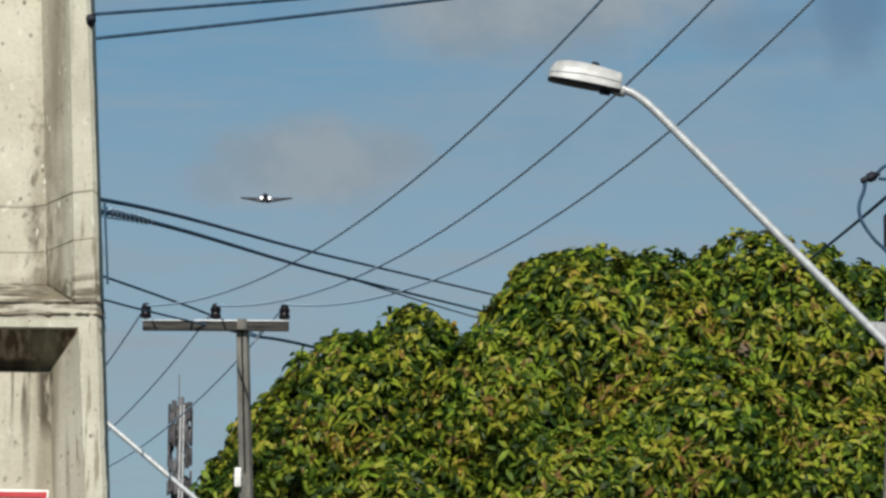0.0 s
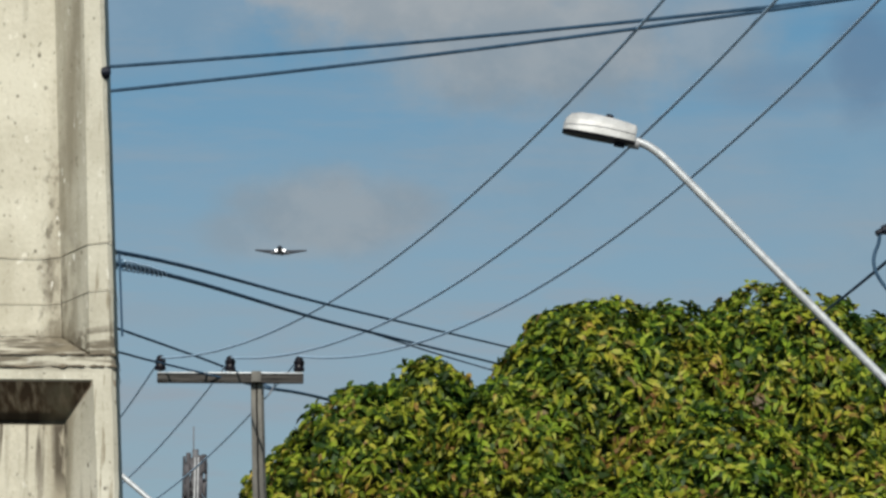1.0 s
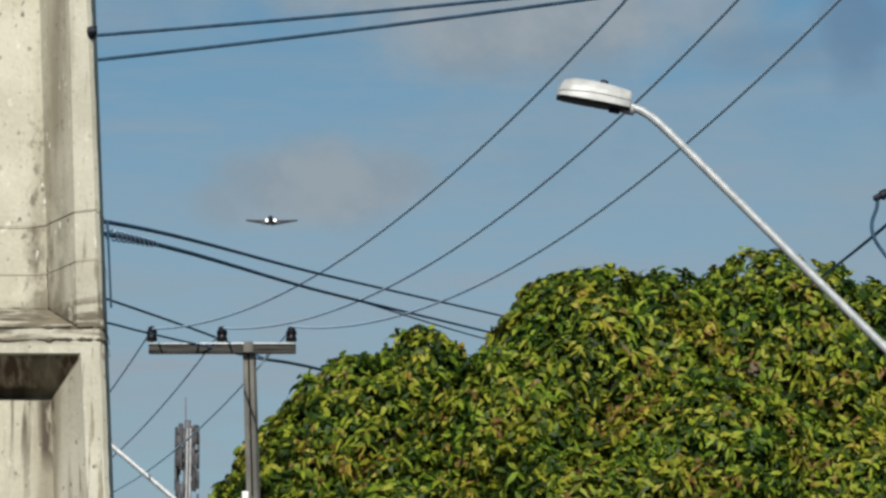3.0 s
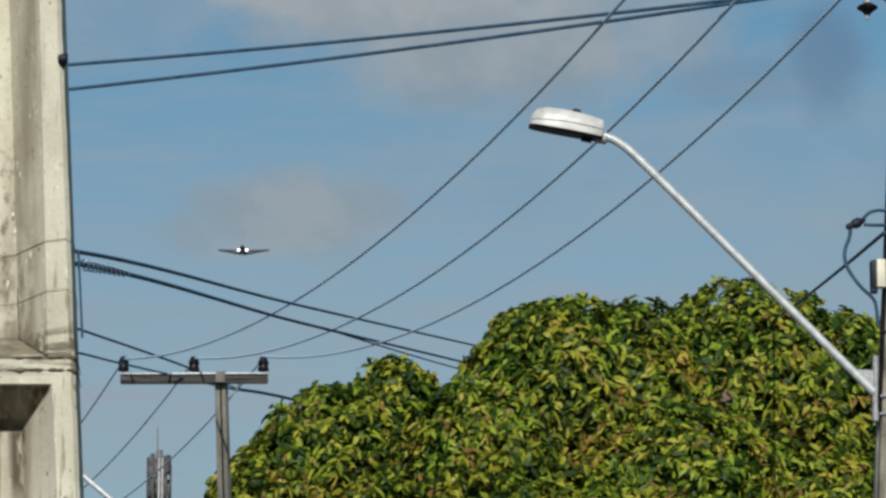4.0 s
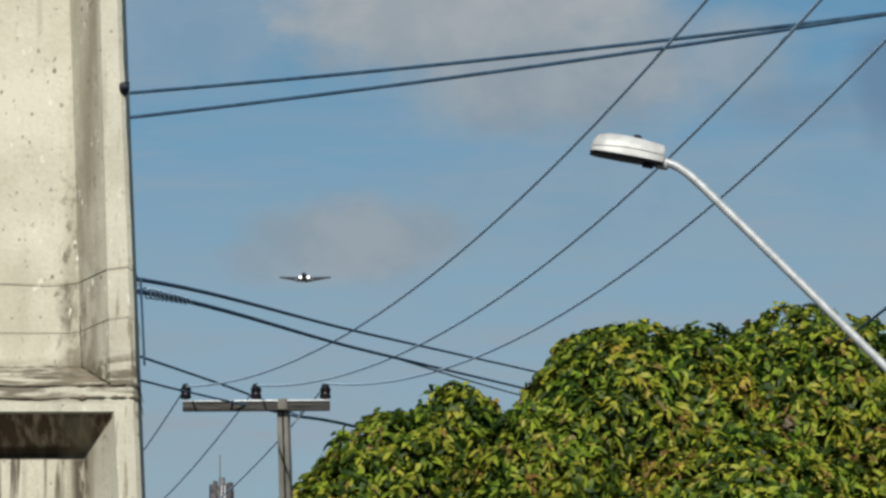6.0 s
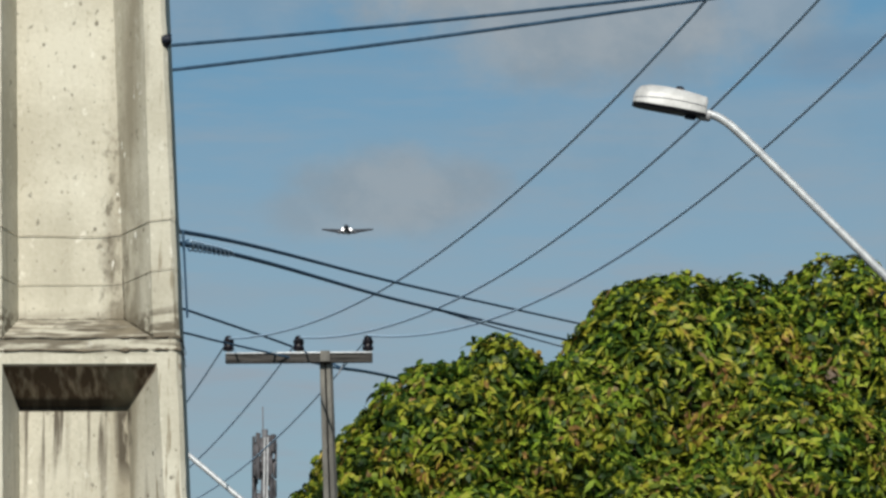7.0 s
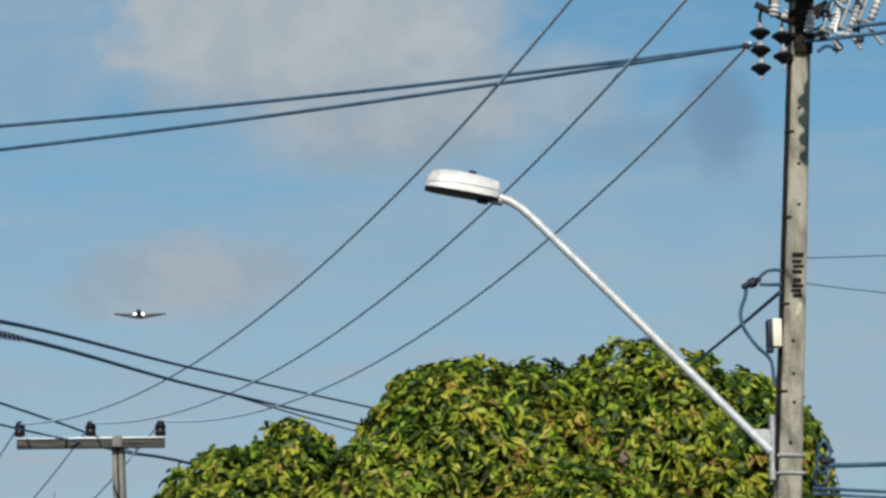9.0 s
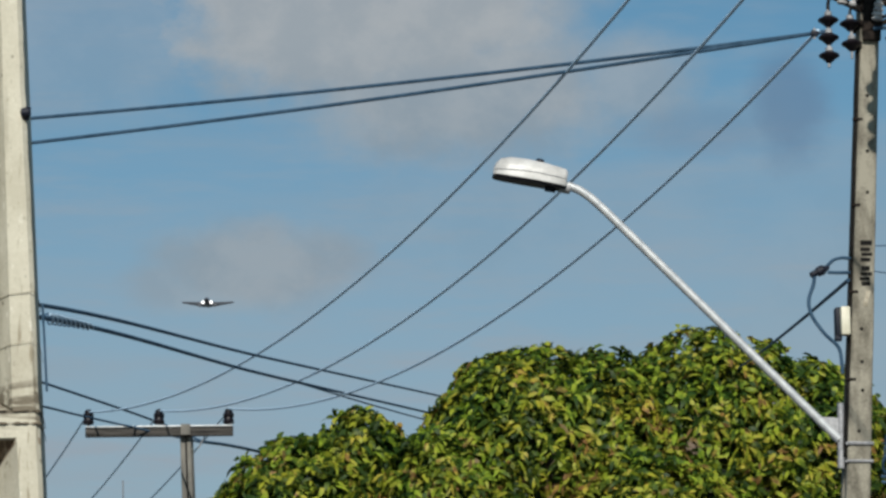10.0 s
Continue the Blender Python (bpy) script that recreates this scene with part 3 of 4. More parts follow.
for z, h in ((6.32, 0.05), (6.16, 0.04)):
    b = bmesh.new()
    ring = [Vector((pole_x(z), PY, z)) + TURN.to_3x3() @ Vector((sx * 0.115, sy * 0.152, 0)) for sx, sy in ((-1, -1), (1, -1), (1, 1), (-1, 1), (-1, -1))]
    add_tube(b, ring, h / 3, 6)
    part("band", b, DULL_STEEL, pole, "steel strap band")


# ---- lamp on its arm ----
def street_lamp(name, tip, neck, arm, arm_r, scale, label):
    """A cobra-head lamp: shell, lower tray, light cell, clamp; tip and neck give its axis."""
    tip, neck = Vector(tip), Vector(neck)
    ob = thing(name, arm[-1], label, "street lamp", "street lamps")
    ax = (neck - tip).normalized()
    sidev = Vector((0, 1, 0))
    up = sidev.cross(ax).normalized()
    if up.z < 0:
        up = -up
    length = (neck - tip).length
    prof = ((0.0, 0.05, 0.075, 0.0), (0.025, 0.09, 0.125, 0.0), (0.08, 0.118, 0.170, 0.0), (0.20, 0.132, 0.194, 0.0), (0.42, 0.140, 0.203, 0.0), (0.66, 0.138, 0.196, 0.0), (0.86, 0.128, 0.182, 0.0), (0.975, 0.115, 0.170, 0.0), (1.0, 0.10, 0.148, 0.0))

    def shell(lower):
        bm = bmesh.new()
        rings = []
        for s, w, h, lift in prof:
            c = tip + ax * (length * s) + up * (lift * scale)
            ring = []
            for k in range(13):
                a = math.pi * k / 12
                if lower:
                    ring.append(bm.verts.new(c + sidev * (w * 0.96 * scale * math.cos(a)) - up * ((0.004 + 0.022 * math.sin(a) ** 0.6) * scale)))
                else:
                    ring.append(bm.verts.new(c + sidev * (w * scale * math.cos(a)) + up * (h * scale * math.sin(a) ** 0.55)))
            rings.append(ring)
        for a, b in zip(rings, rings[1:]):
            for k in range(12):
                bm.faces.new((a[k], a[k + 1], b[k + 1], b[k]))
            bm.faces.new((a[12], a[0], b[0], b[12]))
        bm.faces.new(rings[0])
        bm.faces.new(rings[-1][::-1])
        return bm

    top = part("shell", shell(False), LAMP_GREY, ob, "pale grey enamelled metal shell")
    part("lower_tray", shell(True), LENS_DARK, ob, "dark lens tray")
    b = bmesh.new()
    for sgn in (-1, 1):
        pts = [tip + ax * (length * s) + sidev * (sgn * w * 0.985 * scale) + up * ((lift + 0.082 * min(1.0, 0.5 + s) - 0.02 * s) * scale) for s, w, h, lift in prof[1:]]
        add_tube(b, pts, 0.0045 * scale, 6)
    part("seam", b, DULL_STEEL, top, "grey seam strip")
    cell = tip + ax * (length * 0.60) + up * (0.190 * scale)
    part("light_cell", lathe(cell, up, [(0, 0.046 * scale), (0.012 * scale, 0.046 * scale), (0.014 * scale, 0.036 * scale), (0.028 * scale, 0.036 * scale), (0.036 * scale, 0.022 * scale)], 14), DARK_PLASTIC, top, "dark light-sensing cell")
    b = box(tip + ax * (length * 0.80) - up * (0.042 * scale), (0.10 * scale, 0.06 * scale, 0.028 * scale), pose(0, 0, 0, 0, math.degrees(math.atan2(-ax.z, ax.x)), 0), 0.006)
    part("latch", b, DARK_PLASTIC, ob, "dark latch")
    part("arm", tube(smooth_path(arm, 8), arm_r, 12), STEEL, ob, "galvanised steel tube")
    part("clamp", lathe(neck - ax * 0.05 * scale, ax, [(0, 0.05 * scale), (0.09 * scale, 0.048 * scale), (0.10 * scale, 0.036 * scale)], 12), DULL_STEEL, ob, "steel clamp collar")
    return ob


lamp = street_lamp("street_lamp", (0.905, 32.5, 8.796), (1.565, 32.5, 8.674), [(1.50, 32.5, 8.712), (1.62, 32.5, 8.684), (1.73, 32.5, 8.630), (1.85, 32.5, 8.530), (2.11, 32.5, 8.272), (3.0, 32.51, 7.365), (3.985, 32.52, 6.36)], 0.039, 1.0,
                   "white cobra-head street lamp on a long galvanised arm")
bm = bmesh.new()
v = [bm.verts.new((x, y, z)) for y in (32.50, 32.535) for x, z in ((3.815, 6.565), (3.99, 6.555), (4.0, 6.20), (3.965, 6.365))]
bm.faces.new(v[:4])
bm.faces.new(v[4:][::-1])
for k in range(4):
    bm.faces.new((v[k], v[(k + 1) % 4], v[(k + 1) % 4 + 4], v[k + 4]))
part("gusset", bm, DULL_STEEL, lamp, "grey gusset plate", smooth=False)
part("foot_tube", tube([(4.010, 32.52, 6.69), (3.996, 32.52, 6.10)], 0.032, 12), DULL_STEEL, lamp, "upright mounting tube")

# ---- box, connector and hoses on that pole ----
mbox = thing("junction_box", (4.05, 32.46, 7.29), "cream plastic junction box fixed to the concrete pole", "electrical box")
part("box_body", box((4.058, 32.44, 7.422), (0.082, 0.12, 0.255), TURN, 0.01), BOX_CREAM, mbox)
# the box's dark left side, as a piece of its own
part("box_dark_side", box((3.998, 32.50, 7.42), (0.042, 0.12, 0.265), TURN, 0.006), DARK_PLASTIC, mbox, "dark left side piece")
part("box_foot", box((4.0, 32.48, 7.275), (0.06, 0.07, 0.05), TURN, 0.006), DARK_PLASTIC, mbox, "dark cable gland")
hose = thing("cable_joint", (3.85, 32.46, 7.87), "black cable joint with looping hoses beside the pole", "cable")
part("joint", lathe((3.76, 32.46, 7.845), (0.16, 0, 0.075), [(0, 0.012), (0.01, 0.028), (0.07, 0.032), (0.075, 0.045), (0.13, 0.046), (0.15, 0.03), (0.19, 0.018)], 12), DARK_PLASTIC, hose)
for pts, r in (([(3.90, 32.46, 7.915), (3.97, 32.46, 7.985), (4.05, 32.47, 8.01), (4.13, 32.5, 8.01)], 0.016), ([(3.92, 32.46, 7.876), (4.0, 32.46, 7.872), (4.12, 32.5, 7.88)], 0.016),
               ([(3.80, 32.46, 7.85), (3.787, 32.46, 7.76), (3.75, 32.46, 7.66), (3.742, 32.46, 7.57), (3.775, 32.46, 7.46), (3.88, 32.46, 7.31), (3.99, 32.46, 7.20), (4.02, 32.47, 7.1), (4.028, 32.48, 6.95)], 0.017)):
    part("hose", tube(smooth_path(pts, 6), r, 8), CABLE, hose, "black hose")


# ---- hardware at the pole's top ----
def disc(bm, c, r, h):
    """One porcelain disc: a bell with a metal cap."""
    add_lathe(bm, (c[0], c[1], c[2] - h * 0.32), (0, 0, 1), [(-0.030, 0.016), (-0.022, 0.026), (-0.010, r * 0.42), (0.012, r * 0.68), (0.030, r * 1.02), (0.044, r * 1.10), (0.058, r * 0.98), (0.072, r * 0.66), (0.086, r * 0.40)], 18)


strings = thing("insulator_string", (3.995, 32.5, 9.8), "string of dark brown porcelain disc insulators on the pole", "insulator", "insulators")
for z in (10.245, 10.08, 9.91):
    b = bmesh.new()
    disc(b, (3.996, 32.5, z), 0.088, 0.165)
    bell = part("disc", b, PORCELAIN, strings)
    part("cap", lathe((3.996, 32.5, z + 0.018), (0, 0, 1), [(0, 0.034), (0.02, 0.037), (0.045, 0.034), (0.06, 0.016), (0.10, 0.011)], 10), DULL_STEEL, bell, "pale metal cap")
part("pin", tube([(3.994, 32.5, 9.86), (3.992, 32.5, 9.79)], 0.014, 8), DULL_STEEL, strings, "steel pin")
part("hook", tube(smooth_path([(3.998, 32.5, 10.30), (4.0, 32.5, 10.40), (4.03, 32.5, 10.46), (4.12, 32.52, 10.44), (4.3, 32.58, 10.36)], 5), 0.016, 8), RUST, strings, "rusted hanger")
short = thing("insulator_string", (4.2, 32.48, 9.9), "short pair of dark brown porcelain disc insulators beside the pole", "insulator", "insulators")
for x, z in ((4.19, 10.20), (4.20, 10.01)):
    b = bmesh.new()
    disc(b, (x, 32.46, z), 0.088, 0.165)
    bell = part("disc", b, PORCELAIN, short)
    part("cap", lathe((x, 32.46, z + 0.018), (0, 0, 1), [(0, 0.034), (0.02, 0.037), (0.045, 0.034), (0.06, 0.016), (0.10, 0.011)], 10), DULL_STEEL, bell, "pale metal cap")
part("pin", tube([(4.2, 32.46, 9.97), (4.2, 32.46, 9.86)], 0.012, 8), DULL_STEEL, short, "steel pin")
part("hook", tube([(4.19, 32.46, 10.26), (4.2, 32.47, 10.34), (4.32, 32.55, 10.36)], 0.014, 8), RUST, short, "rusted hanger")


def pin_insulator(at, size, label, mat, name="pin_insulator", lean=(0, 0, 1)):
    ob = thing(name, at, label, "insulator", "insulators")
    s = size
    part("bell", lathe(at, lean, [(0.04 * s, 0.05 * s), (0.05 * s, 0.082 * s), (0.09 * s, 0.088 * s), (0.11 * s, 0.074 * s), (0.14 * s, 0.072 * s), (0.155 * s, 0.082 * s), (0.20 * s, 0.082 * s), (0.22 * s, 0.062 * s), (0.25 * s, 0.06 * s), (0.275 * s, 0.03 * s)], 14), mat, ob)
    part("stem", tube([Vector(at) - Vector(lean) * 0.02 * s, Vector(at) + Vector(lean) * 0.10 * s], 0.014 * s, 8), DULL_STEEL, ob, "steel stem")
    return ob


# black tube and bands added for the shaded recess down the pole's left edge
edge_shade = thing("edge_shade", (3.98, 32.5, 6.2), "black tube standing in for the shaded recess at the pole edge", "cable")
part("edge_shade_tube", tube([on_pole(10.0 - 0.1 * k, -(0.278 - 0.0105 * (10.0 - 0.1 * k)) / 2 - 0.020, -0.03) + Vector((0.004 * math.sin(k), 0, 0)) for k in range(39)], 0.021, 8), PAINT_BLACK, edge_shade)
for z in (9.3, 8.5, 7.7, 6.9):
    part("strap", box(on_pole(z, -0.095, -0.01), (0.09, 0.03, 0.025), TURN, 0.004), RUST, edge_shade, "added dark band across the shade tube")

# a bracket arm that reaches out over the street and carries a long insulator string: it shades the pole below
outrigger = thing("outrigger_arm", (4.35, 32.5, 11.3), "rusted steel arm reaching out from the pole top over the street", "bracket")
part("arm_beam", box((4.372, 31.40, 11.36), (0.075, 2.25, 0.10), None, 0.008), RUST, outrigger)
# plate added out of view to widen the arm's shadow on the pole
part("shadow_plate", box((4.325, 31.60, 11.42), (0.16, 1.80, 0.012), None, 0.003), RUST, outrigger, "unseen plate added to widen the arm's shadow")
part("arm_brace", tube([(4.385, 31.5, 11.32), (4.42, 32.5, 10.85)], 0.02, 8), RUST, outrigger, "thin diagonal brace")
hanging = thing("insulator_string", (4.334, 30.40, 10.3), "long string of dark brown porcelain discs hanging from an arm", "insulator", "insulators")
for z in (11.054, 10.874, 10.70, 10.53):
    b = bmesh.new()
    disc(b, (4.334, 30.40, z), 0.092, 0.165)
    bell = part("disc", b, PORCELAIN, hanging)
    part("cap", lathe((4.334, 30.40, z + 0.018), (0, 0, 1), [(0, 0.045), (0.03, 0.046), (0.06, 0.042), (0.13, 0.036)], 10), DULL_STEEL, bell, "pale metal cap")
part("pin", tube([(4.334, 30.40, 10.51), (4.354, 30.40, 10.36)], 0.026, 8), DULL_STEEL, hanging, "steel pin")
part("hook", tube([(4.334, 30.40, 11.15), (4.344, 30.40, 11.25), (4.375, 30.42, 11.34)], 0.016, 8), RUST, hanging, "rusted hanger")

# short rusted bracket arms bolted to the pole
bracket = thing("pole_bracket", (4.37, 32.6, 10.3), "rusted steel bracket arms bolted to the pole top", "bracket")
for a, b, w in (((3.955, 32.48, 10.50), (4.30, 32.5, 10.33), 0.05), ((4.30, 32.48, 10.33), (4.62, 32.44, 10.50), 0.06), ((4.50, 32.42, 10.36), (4.92, 32.40, 10.70), 0.05), ((4.36, 32.44, 10.55), (4.95, 32.40, 10.66), 0.055), ((4.30, 32.46, 10.12), (4.62, 32.42, 10.24), 0.04)):
    a, b = Vector(a), Vector(b)
    d = b - a
    part("bracket_arm", box((a + b) / 2, (d.length, 0.06, w), d.to_track_quat("X", "Z").to_matrix().to_4x4(), 0.006), RUST, bracket)
# dark plate added over the pole top, partly for the shade there
part("dark_top_plate", box(on_pole(10.39, 0.01, 0.03), (0.165, 0.05, 0.72), TURN @ pose(0, 0, 0, 0, 3, 0), 0.01), RUST, bracket, "dark rusted plate added over the shaded pole top")
for z in (10.62, 10.42, 10.2):
    ring = [Vector((pole_x(z), PY, z)) + TURN.to_3x3() @ Vector((sx * 0.098, sy * 0.142, 0)) for sx, sy in ((-1, -1), (1, -1), (1, 1), (-1, 1), (-1, -1))]
    part("clamp_band", tube(ring, 0.03, 6), RUST, bracket, "rusted clamp band")
for c in ((4.12, 32.46, 10.46), (4.44, 32.40, 10.64), (4.43, 32.40, 10.29)):
    ob = thing("post_insulator", c, "pale grey ribbed porcelain insulator on a bracket", "insulator", "insulators")
    part("ribbed_body", lathe((c[0], c[1], c[2] - 0.09), (0.12, -0.2, 1), [(0, 0.03), (0.02, 0.055), (0.04, 0.036), (0.06, 0.055), (0.08, 0.036), (0.10, 0.05), (0.12, 0.034), (0.16, 0.045), (0.18, 0.02)], 12), PALE_PORCELAIN, ob)
    part("cap", lathe((c[0] + 0.02, c[1] - 0.03, c[2] + 0.085), (0.12, -0.2, 1), [(0, 0.03), (0.03, 0.03), (0.035, 0.015)], 10), DULL_STEEL, ob, "steel cap")
tall = thing("surge_arrester", (4.10, 32.5, 10.55), "dark blue cylindrical surge arrester on a bracket", "surge arrester")
part("arrester_body", lathe((4.10, 32.48, 10.60), (0, 0, 1), [(0, 0.05), (0.01, 0.085), (0.05, 0.088), (0.06, 0.07), (0.10, 0.088), (0.11, 0.07), (0.16, 0.085), (0.18, 0.068), (0.34, 0.07), (0.36, 0.03)], 14), DARK_PLASTIC, tall)
part("arrester_foot", tube([(4.10, 32.48, 10.61), (4.10, 32.50, 10.42)], 0.02, 8), RUST, tall, "rusted foot")


def fuse_cutout(at, size, spin):
    """A drop-out fuse: ribbed pale insulator leaning over, a tube beside it, end clips."""
    ob = thing("fuse_cutout", at, "pale porcelain fuse cutout leaning beside the pole top", "fuse cutout", "fuse cutouts")
    at = Vector(at)
    ax = Vector((0.42, spin, 1)).normalized()
    p = []
    for k in range(7):
        p += [(0.03 + k * 0.045, 0.026), (0.045 + k * 0.045, 0.038), (0.055 + k * 0.045, 0.038), (0.062 + k * 0.045, 0.026)]
    part("ribbed_body", lathe(at, ax, [(h * size, r * size) for h, r in p], 12), PALE_PORCELAIN, ob)
    off = Vector((-0.085, -0.03, 0.02)) * size
    part("fuse_tube", tube([at + off, at + off + ax * 0.36 * size], 0.015 * size, 8), DULL_STEEL, ob, "grey fuse tube")
    for h in (0.0, 0.36):
        part("end_clip", tube([at + ax * h * size, at + ax * h * size + off * 1.25, at + ax * (h + 0.02) * size + off * 1.25], 0.016 * size, 6), DULL_STEEL, ob, "steel clip")
    part("knob", lathe(at + ax * 0.37 * size, ax, [(0, 0.02 * size), (0.015, 0.04 * size), (0.04, 0.04 * size), (0.055, 0.02 * size)], 10), PALE_PORCELAIN, ob, "pale round cap")
    part("lead", tube(smooth_path([at - ax * 0.02, at + Vector((0.02, 0, -0.07)) * size, at + Vector((0.10, -0.02, -0.19)) * size], 5), 0.017 * size, 8), DULL_STEEL, ob, "bent metal lead")
    return ob


for at, size, spin in (((4.62, 32.36, 10.20), 0.85, 0.1), ((4.80, 32.38, 10.23), 1.0, 0.05), ((4.99, 32.40, 10.30), 1.1, 0.0), ((4.88, 32.6, 10.45), 0.8, 0.1)):
    fuse_cutout(at, size, spin)
jumper = thing("jumper_wire", (5.2, 32.42, 10.7), "black insulated jumper wires looping off the fuse cutouts", "cable")
for pts in ([(5.14, 32.40, 10.70), (5.21, 32.4, 10.74), (5.27, 32.4, 10.69), (5.33, 32.4, 10.66), (5.31, 32.4, 10.58)], [(4.58, 32.38, 10.42), (4.66, 32.36, 10.50), (4.74, 32.36, 10.40), (4.72, 32.38, 10.30)], [(4.76, 32.36, 10.62), (4.85, 32.34, 10.55), (4.93, 32.36, 10.43)],
            [(4.5, 32.38, 10.02), (4.58, 32.36, 10.07), (4.68, 32.36, 10.05)]):
    part("jumper", tube(smooth_path(pts, 6), 0.017, 8), CABLE, jumper)
rng = random.Random(8)
for k in range(11):
    a = Vector((rng.uniform(4.48, 5.05), 32.34 + rng.uniform(-0.03, 0.12), rng.uniform(10.15, 10.68)))
    b = a + Vector((rng.uniform(-0.16, 0.18), rng.uniform(-0.04, 0.04), rng.uniform(-0.20, -0.04)))
    bow = a.lerp(b, 0.5) + Vector((rng.uniform(-0.08, 0.08), -0.03, rng.uniform(-0.10, 0.08)))
    part("loose_lead", tube(smooth_path([a, bow, b], 6), rng.choice((0.010, 0.013, 0.016)), 6), rng.choice((CABLE, RUST, STEEL, DULL_STEEL)), jumper, "short bent lead")
for k, (x, z) in enumerate(((4.58, 10.58), (4.62, 10.36), (4.78, 10.18), (4.56, 10.16), (4.20, 10.36), (4.30, 10.52))):
    b = lathe((x, 32.36, z - 0.03), (0.3 * (-1) ** k, -0.3, 1), [(0, 0.015), (0.01, 0.034), (0.03, 0.036), (0.042, 0.022), (0.06, 0.020), (0.07, 0.03), (0.085, 0.012)], 10)
    part("spool", b, (PALE_PORCELAIN, RUST)[k % 2], jumper, ("pale porcelain spool", "rusted spool bolt")[k % 2])
for x, z in ((4.87, 10.24), (4.90, 10.14), (4.68, 10.06), (3.855, 10.083)):
    ob = thing("line_clamp", (x, 32.4, z), "dark bolted line clamp on the wire", "clamp")
    part("jaw", box((x, 32.4, z), (0.07, 0.06, 0.05), pose(0, 0, 0, 0, 12, 0), 0.01), DARK_PLASTIC, ob)
    part("bolt", tube([(x, 32.4, z - 0.05), (x, 32.4, z + 0.05)], 0.012, 6), DULL_STEEL, ob, "steel bolt")
clutter = thing("cable_slack", (4.46, 32.5, 6.3), "dark coiled cable slack and clamps behind the pole", "cable")
for k in range(3):
    c = Vector((4.47 - 0.02 * k, 32.55, 6.36 - 0.11 * k))
    part("cable_coil", tube([c + Vector((0.055 * math.cos(a), 0.03 * math.sin(2 * a), 0.085 * math.sin(a))) for a in (2 * math.pi * i / 18 for i in range(19))], 0.014, 6), CABLE, clutter)
part("strain_clamp", lathe((4.44, 32.5, 6.26), (0.2, 0, 0.03), [(0, 0.02), (0.01, 0.035), (0.07, 0.03), (0.12, 0.018)], 10), DARK_PLASTIC, clutter, "black strain clamp")

# ---- wires ----


def wire(points, r, mat, label, group="overhead wires", sides=8, name="overhead_wire"):
    return whole(name, tube(points, r, sides), mat, label, "wire", group)


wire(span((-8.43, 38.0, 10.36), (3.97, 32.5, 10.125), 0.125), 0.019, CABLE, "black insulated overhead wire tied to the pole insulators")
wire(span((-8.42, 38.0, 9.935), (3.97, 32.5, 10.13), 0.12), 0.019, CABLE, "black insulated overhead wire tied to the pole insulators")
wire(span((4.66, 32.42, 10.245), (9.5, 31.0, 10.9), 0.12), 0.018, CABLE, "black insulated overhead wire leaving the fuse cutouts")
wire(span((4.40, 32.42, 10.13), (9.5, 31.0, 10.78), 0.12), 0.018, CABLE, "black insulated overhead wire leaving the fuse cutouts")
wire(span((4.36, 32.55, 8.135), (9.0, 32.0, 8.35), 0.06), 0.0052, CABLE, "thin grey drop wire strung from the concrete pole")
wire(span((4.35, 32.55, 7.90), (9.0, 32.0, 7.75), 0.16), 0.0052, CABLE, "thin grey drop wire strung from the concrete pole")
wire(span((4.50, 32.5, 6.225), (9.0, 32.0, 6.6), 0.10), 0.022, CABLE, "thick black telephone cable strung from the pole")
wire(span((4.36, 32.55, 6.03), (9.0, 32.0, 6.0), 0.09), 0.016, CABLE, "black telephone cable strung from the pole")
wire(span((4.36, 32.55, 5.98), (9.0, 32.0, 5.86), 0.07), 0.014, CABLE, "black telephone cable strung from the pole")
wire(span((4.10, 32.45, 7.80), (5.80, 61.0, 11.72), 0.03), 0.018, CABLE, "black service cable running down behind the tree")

# three lines sag from the crossarm to the clamp on the street pole and on past it
for a, b, sag, last in (((-2.565, 56.5, 10.40), (3.90, 32.5, 10.14), 1.0, 1.0), ((-3.642, 56.5, 10.370), (2.918, 32.5, 10.095), 0.935, 1.45), ((-4.738, 56.5, 10.357), (1.926, 32.5, 10.148), 0.87, 1.45)):
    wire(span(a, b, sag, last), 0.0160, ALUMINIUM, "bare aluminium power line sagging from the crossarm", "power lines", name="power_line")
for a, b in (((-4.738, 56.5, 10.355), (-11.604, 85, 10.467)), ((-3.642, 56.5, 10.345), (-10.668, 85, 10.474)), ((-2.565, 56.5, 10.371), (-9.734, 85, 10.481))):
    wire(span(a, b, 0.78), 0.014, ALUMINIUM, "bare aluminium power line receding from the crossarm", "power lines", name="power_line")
wire(smooth_path([(-3.4, 20.0, 5.35), (-2.515, 26.0, 6.419), (-1.524, 42.0, 8.753), (0.669, 61.0, 11.317), (1.25, 66.0, 11.99)], 12), 0.0165, CABLE, "black bundled telephone cable running into the tree")
b2 = smooth_path([(-3.4, 20.0, 5.27), (-2.497, 26.0, 6.327), (-1.522, 42.0, 8.552), (0.479, 61.0, 11.035), (1.02, 66.0, 11.68)], 12)
fork = min(b2, key=lambda p: abs(p.y - 46))
wire(smooth_path([fork, fork.lerp(Vector((0.42, 61.0, 10.92)), 0.5) + Vector((0, 0, -0.01)), (0.42, 61.0, 10.92), (0.95, 66.0, 11.55)], 10), 0.012, CABLE, "thin black telephone wire beside the thick cables")
wire(b2, 0.0185, CABLE, "thick black telephone cable running into the tree")
grip = bmesh.new()
core = [p for p in b2 if 25.2 < p.y < 28.2]
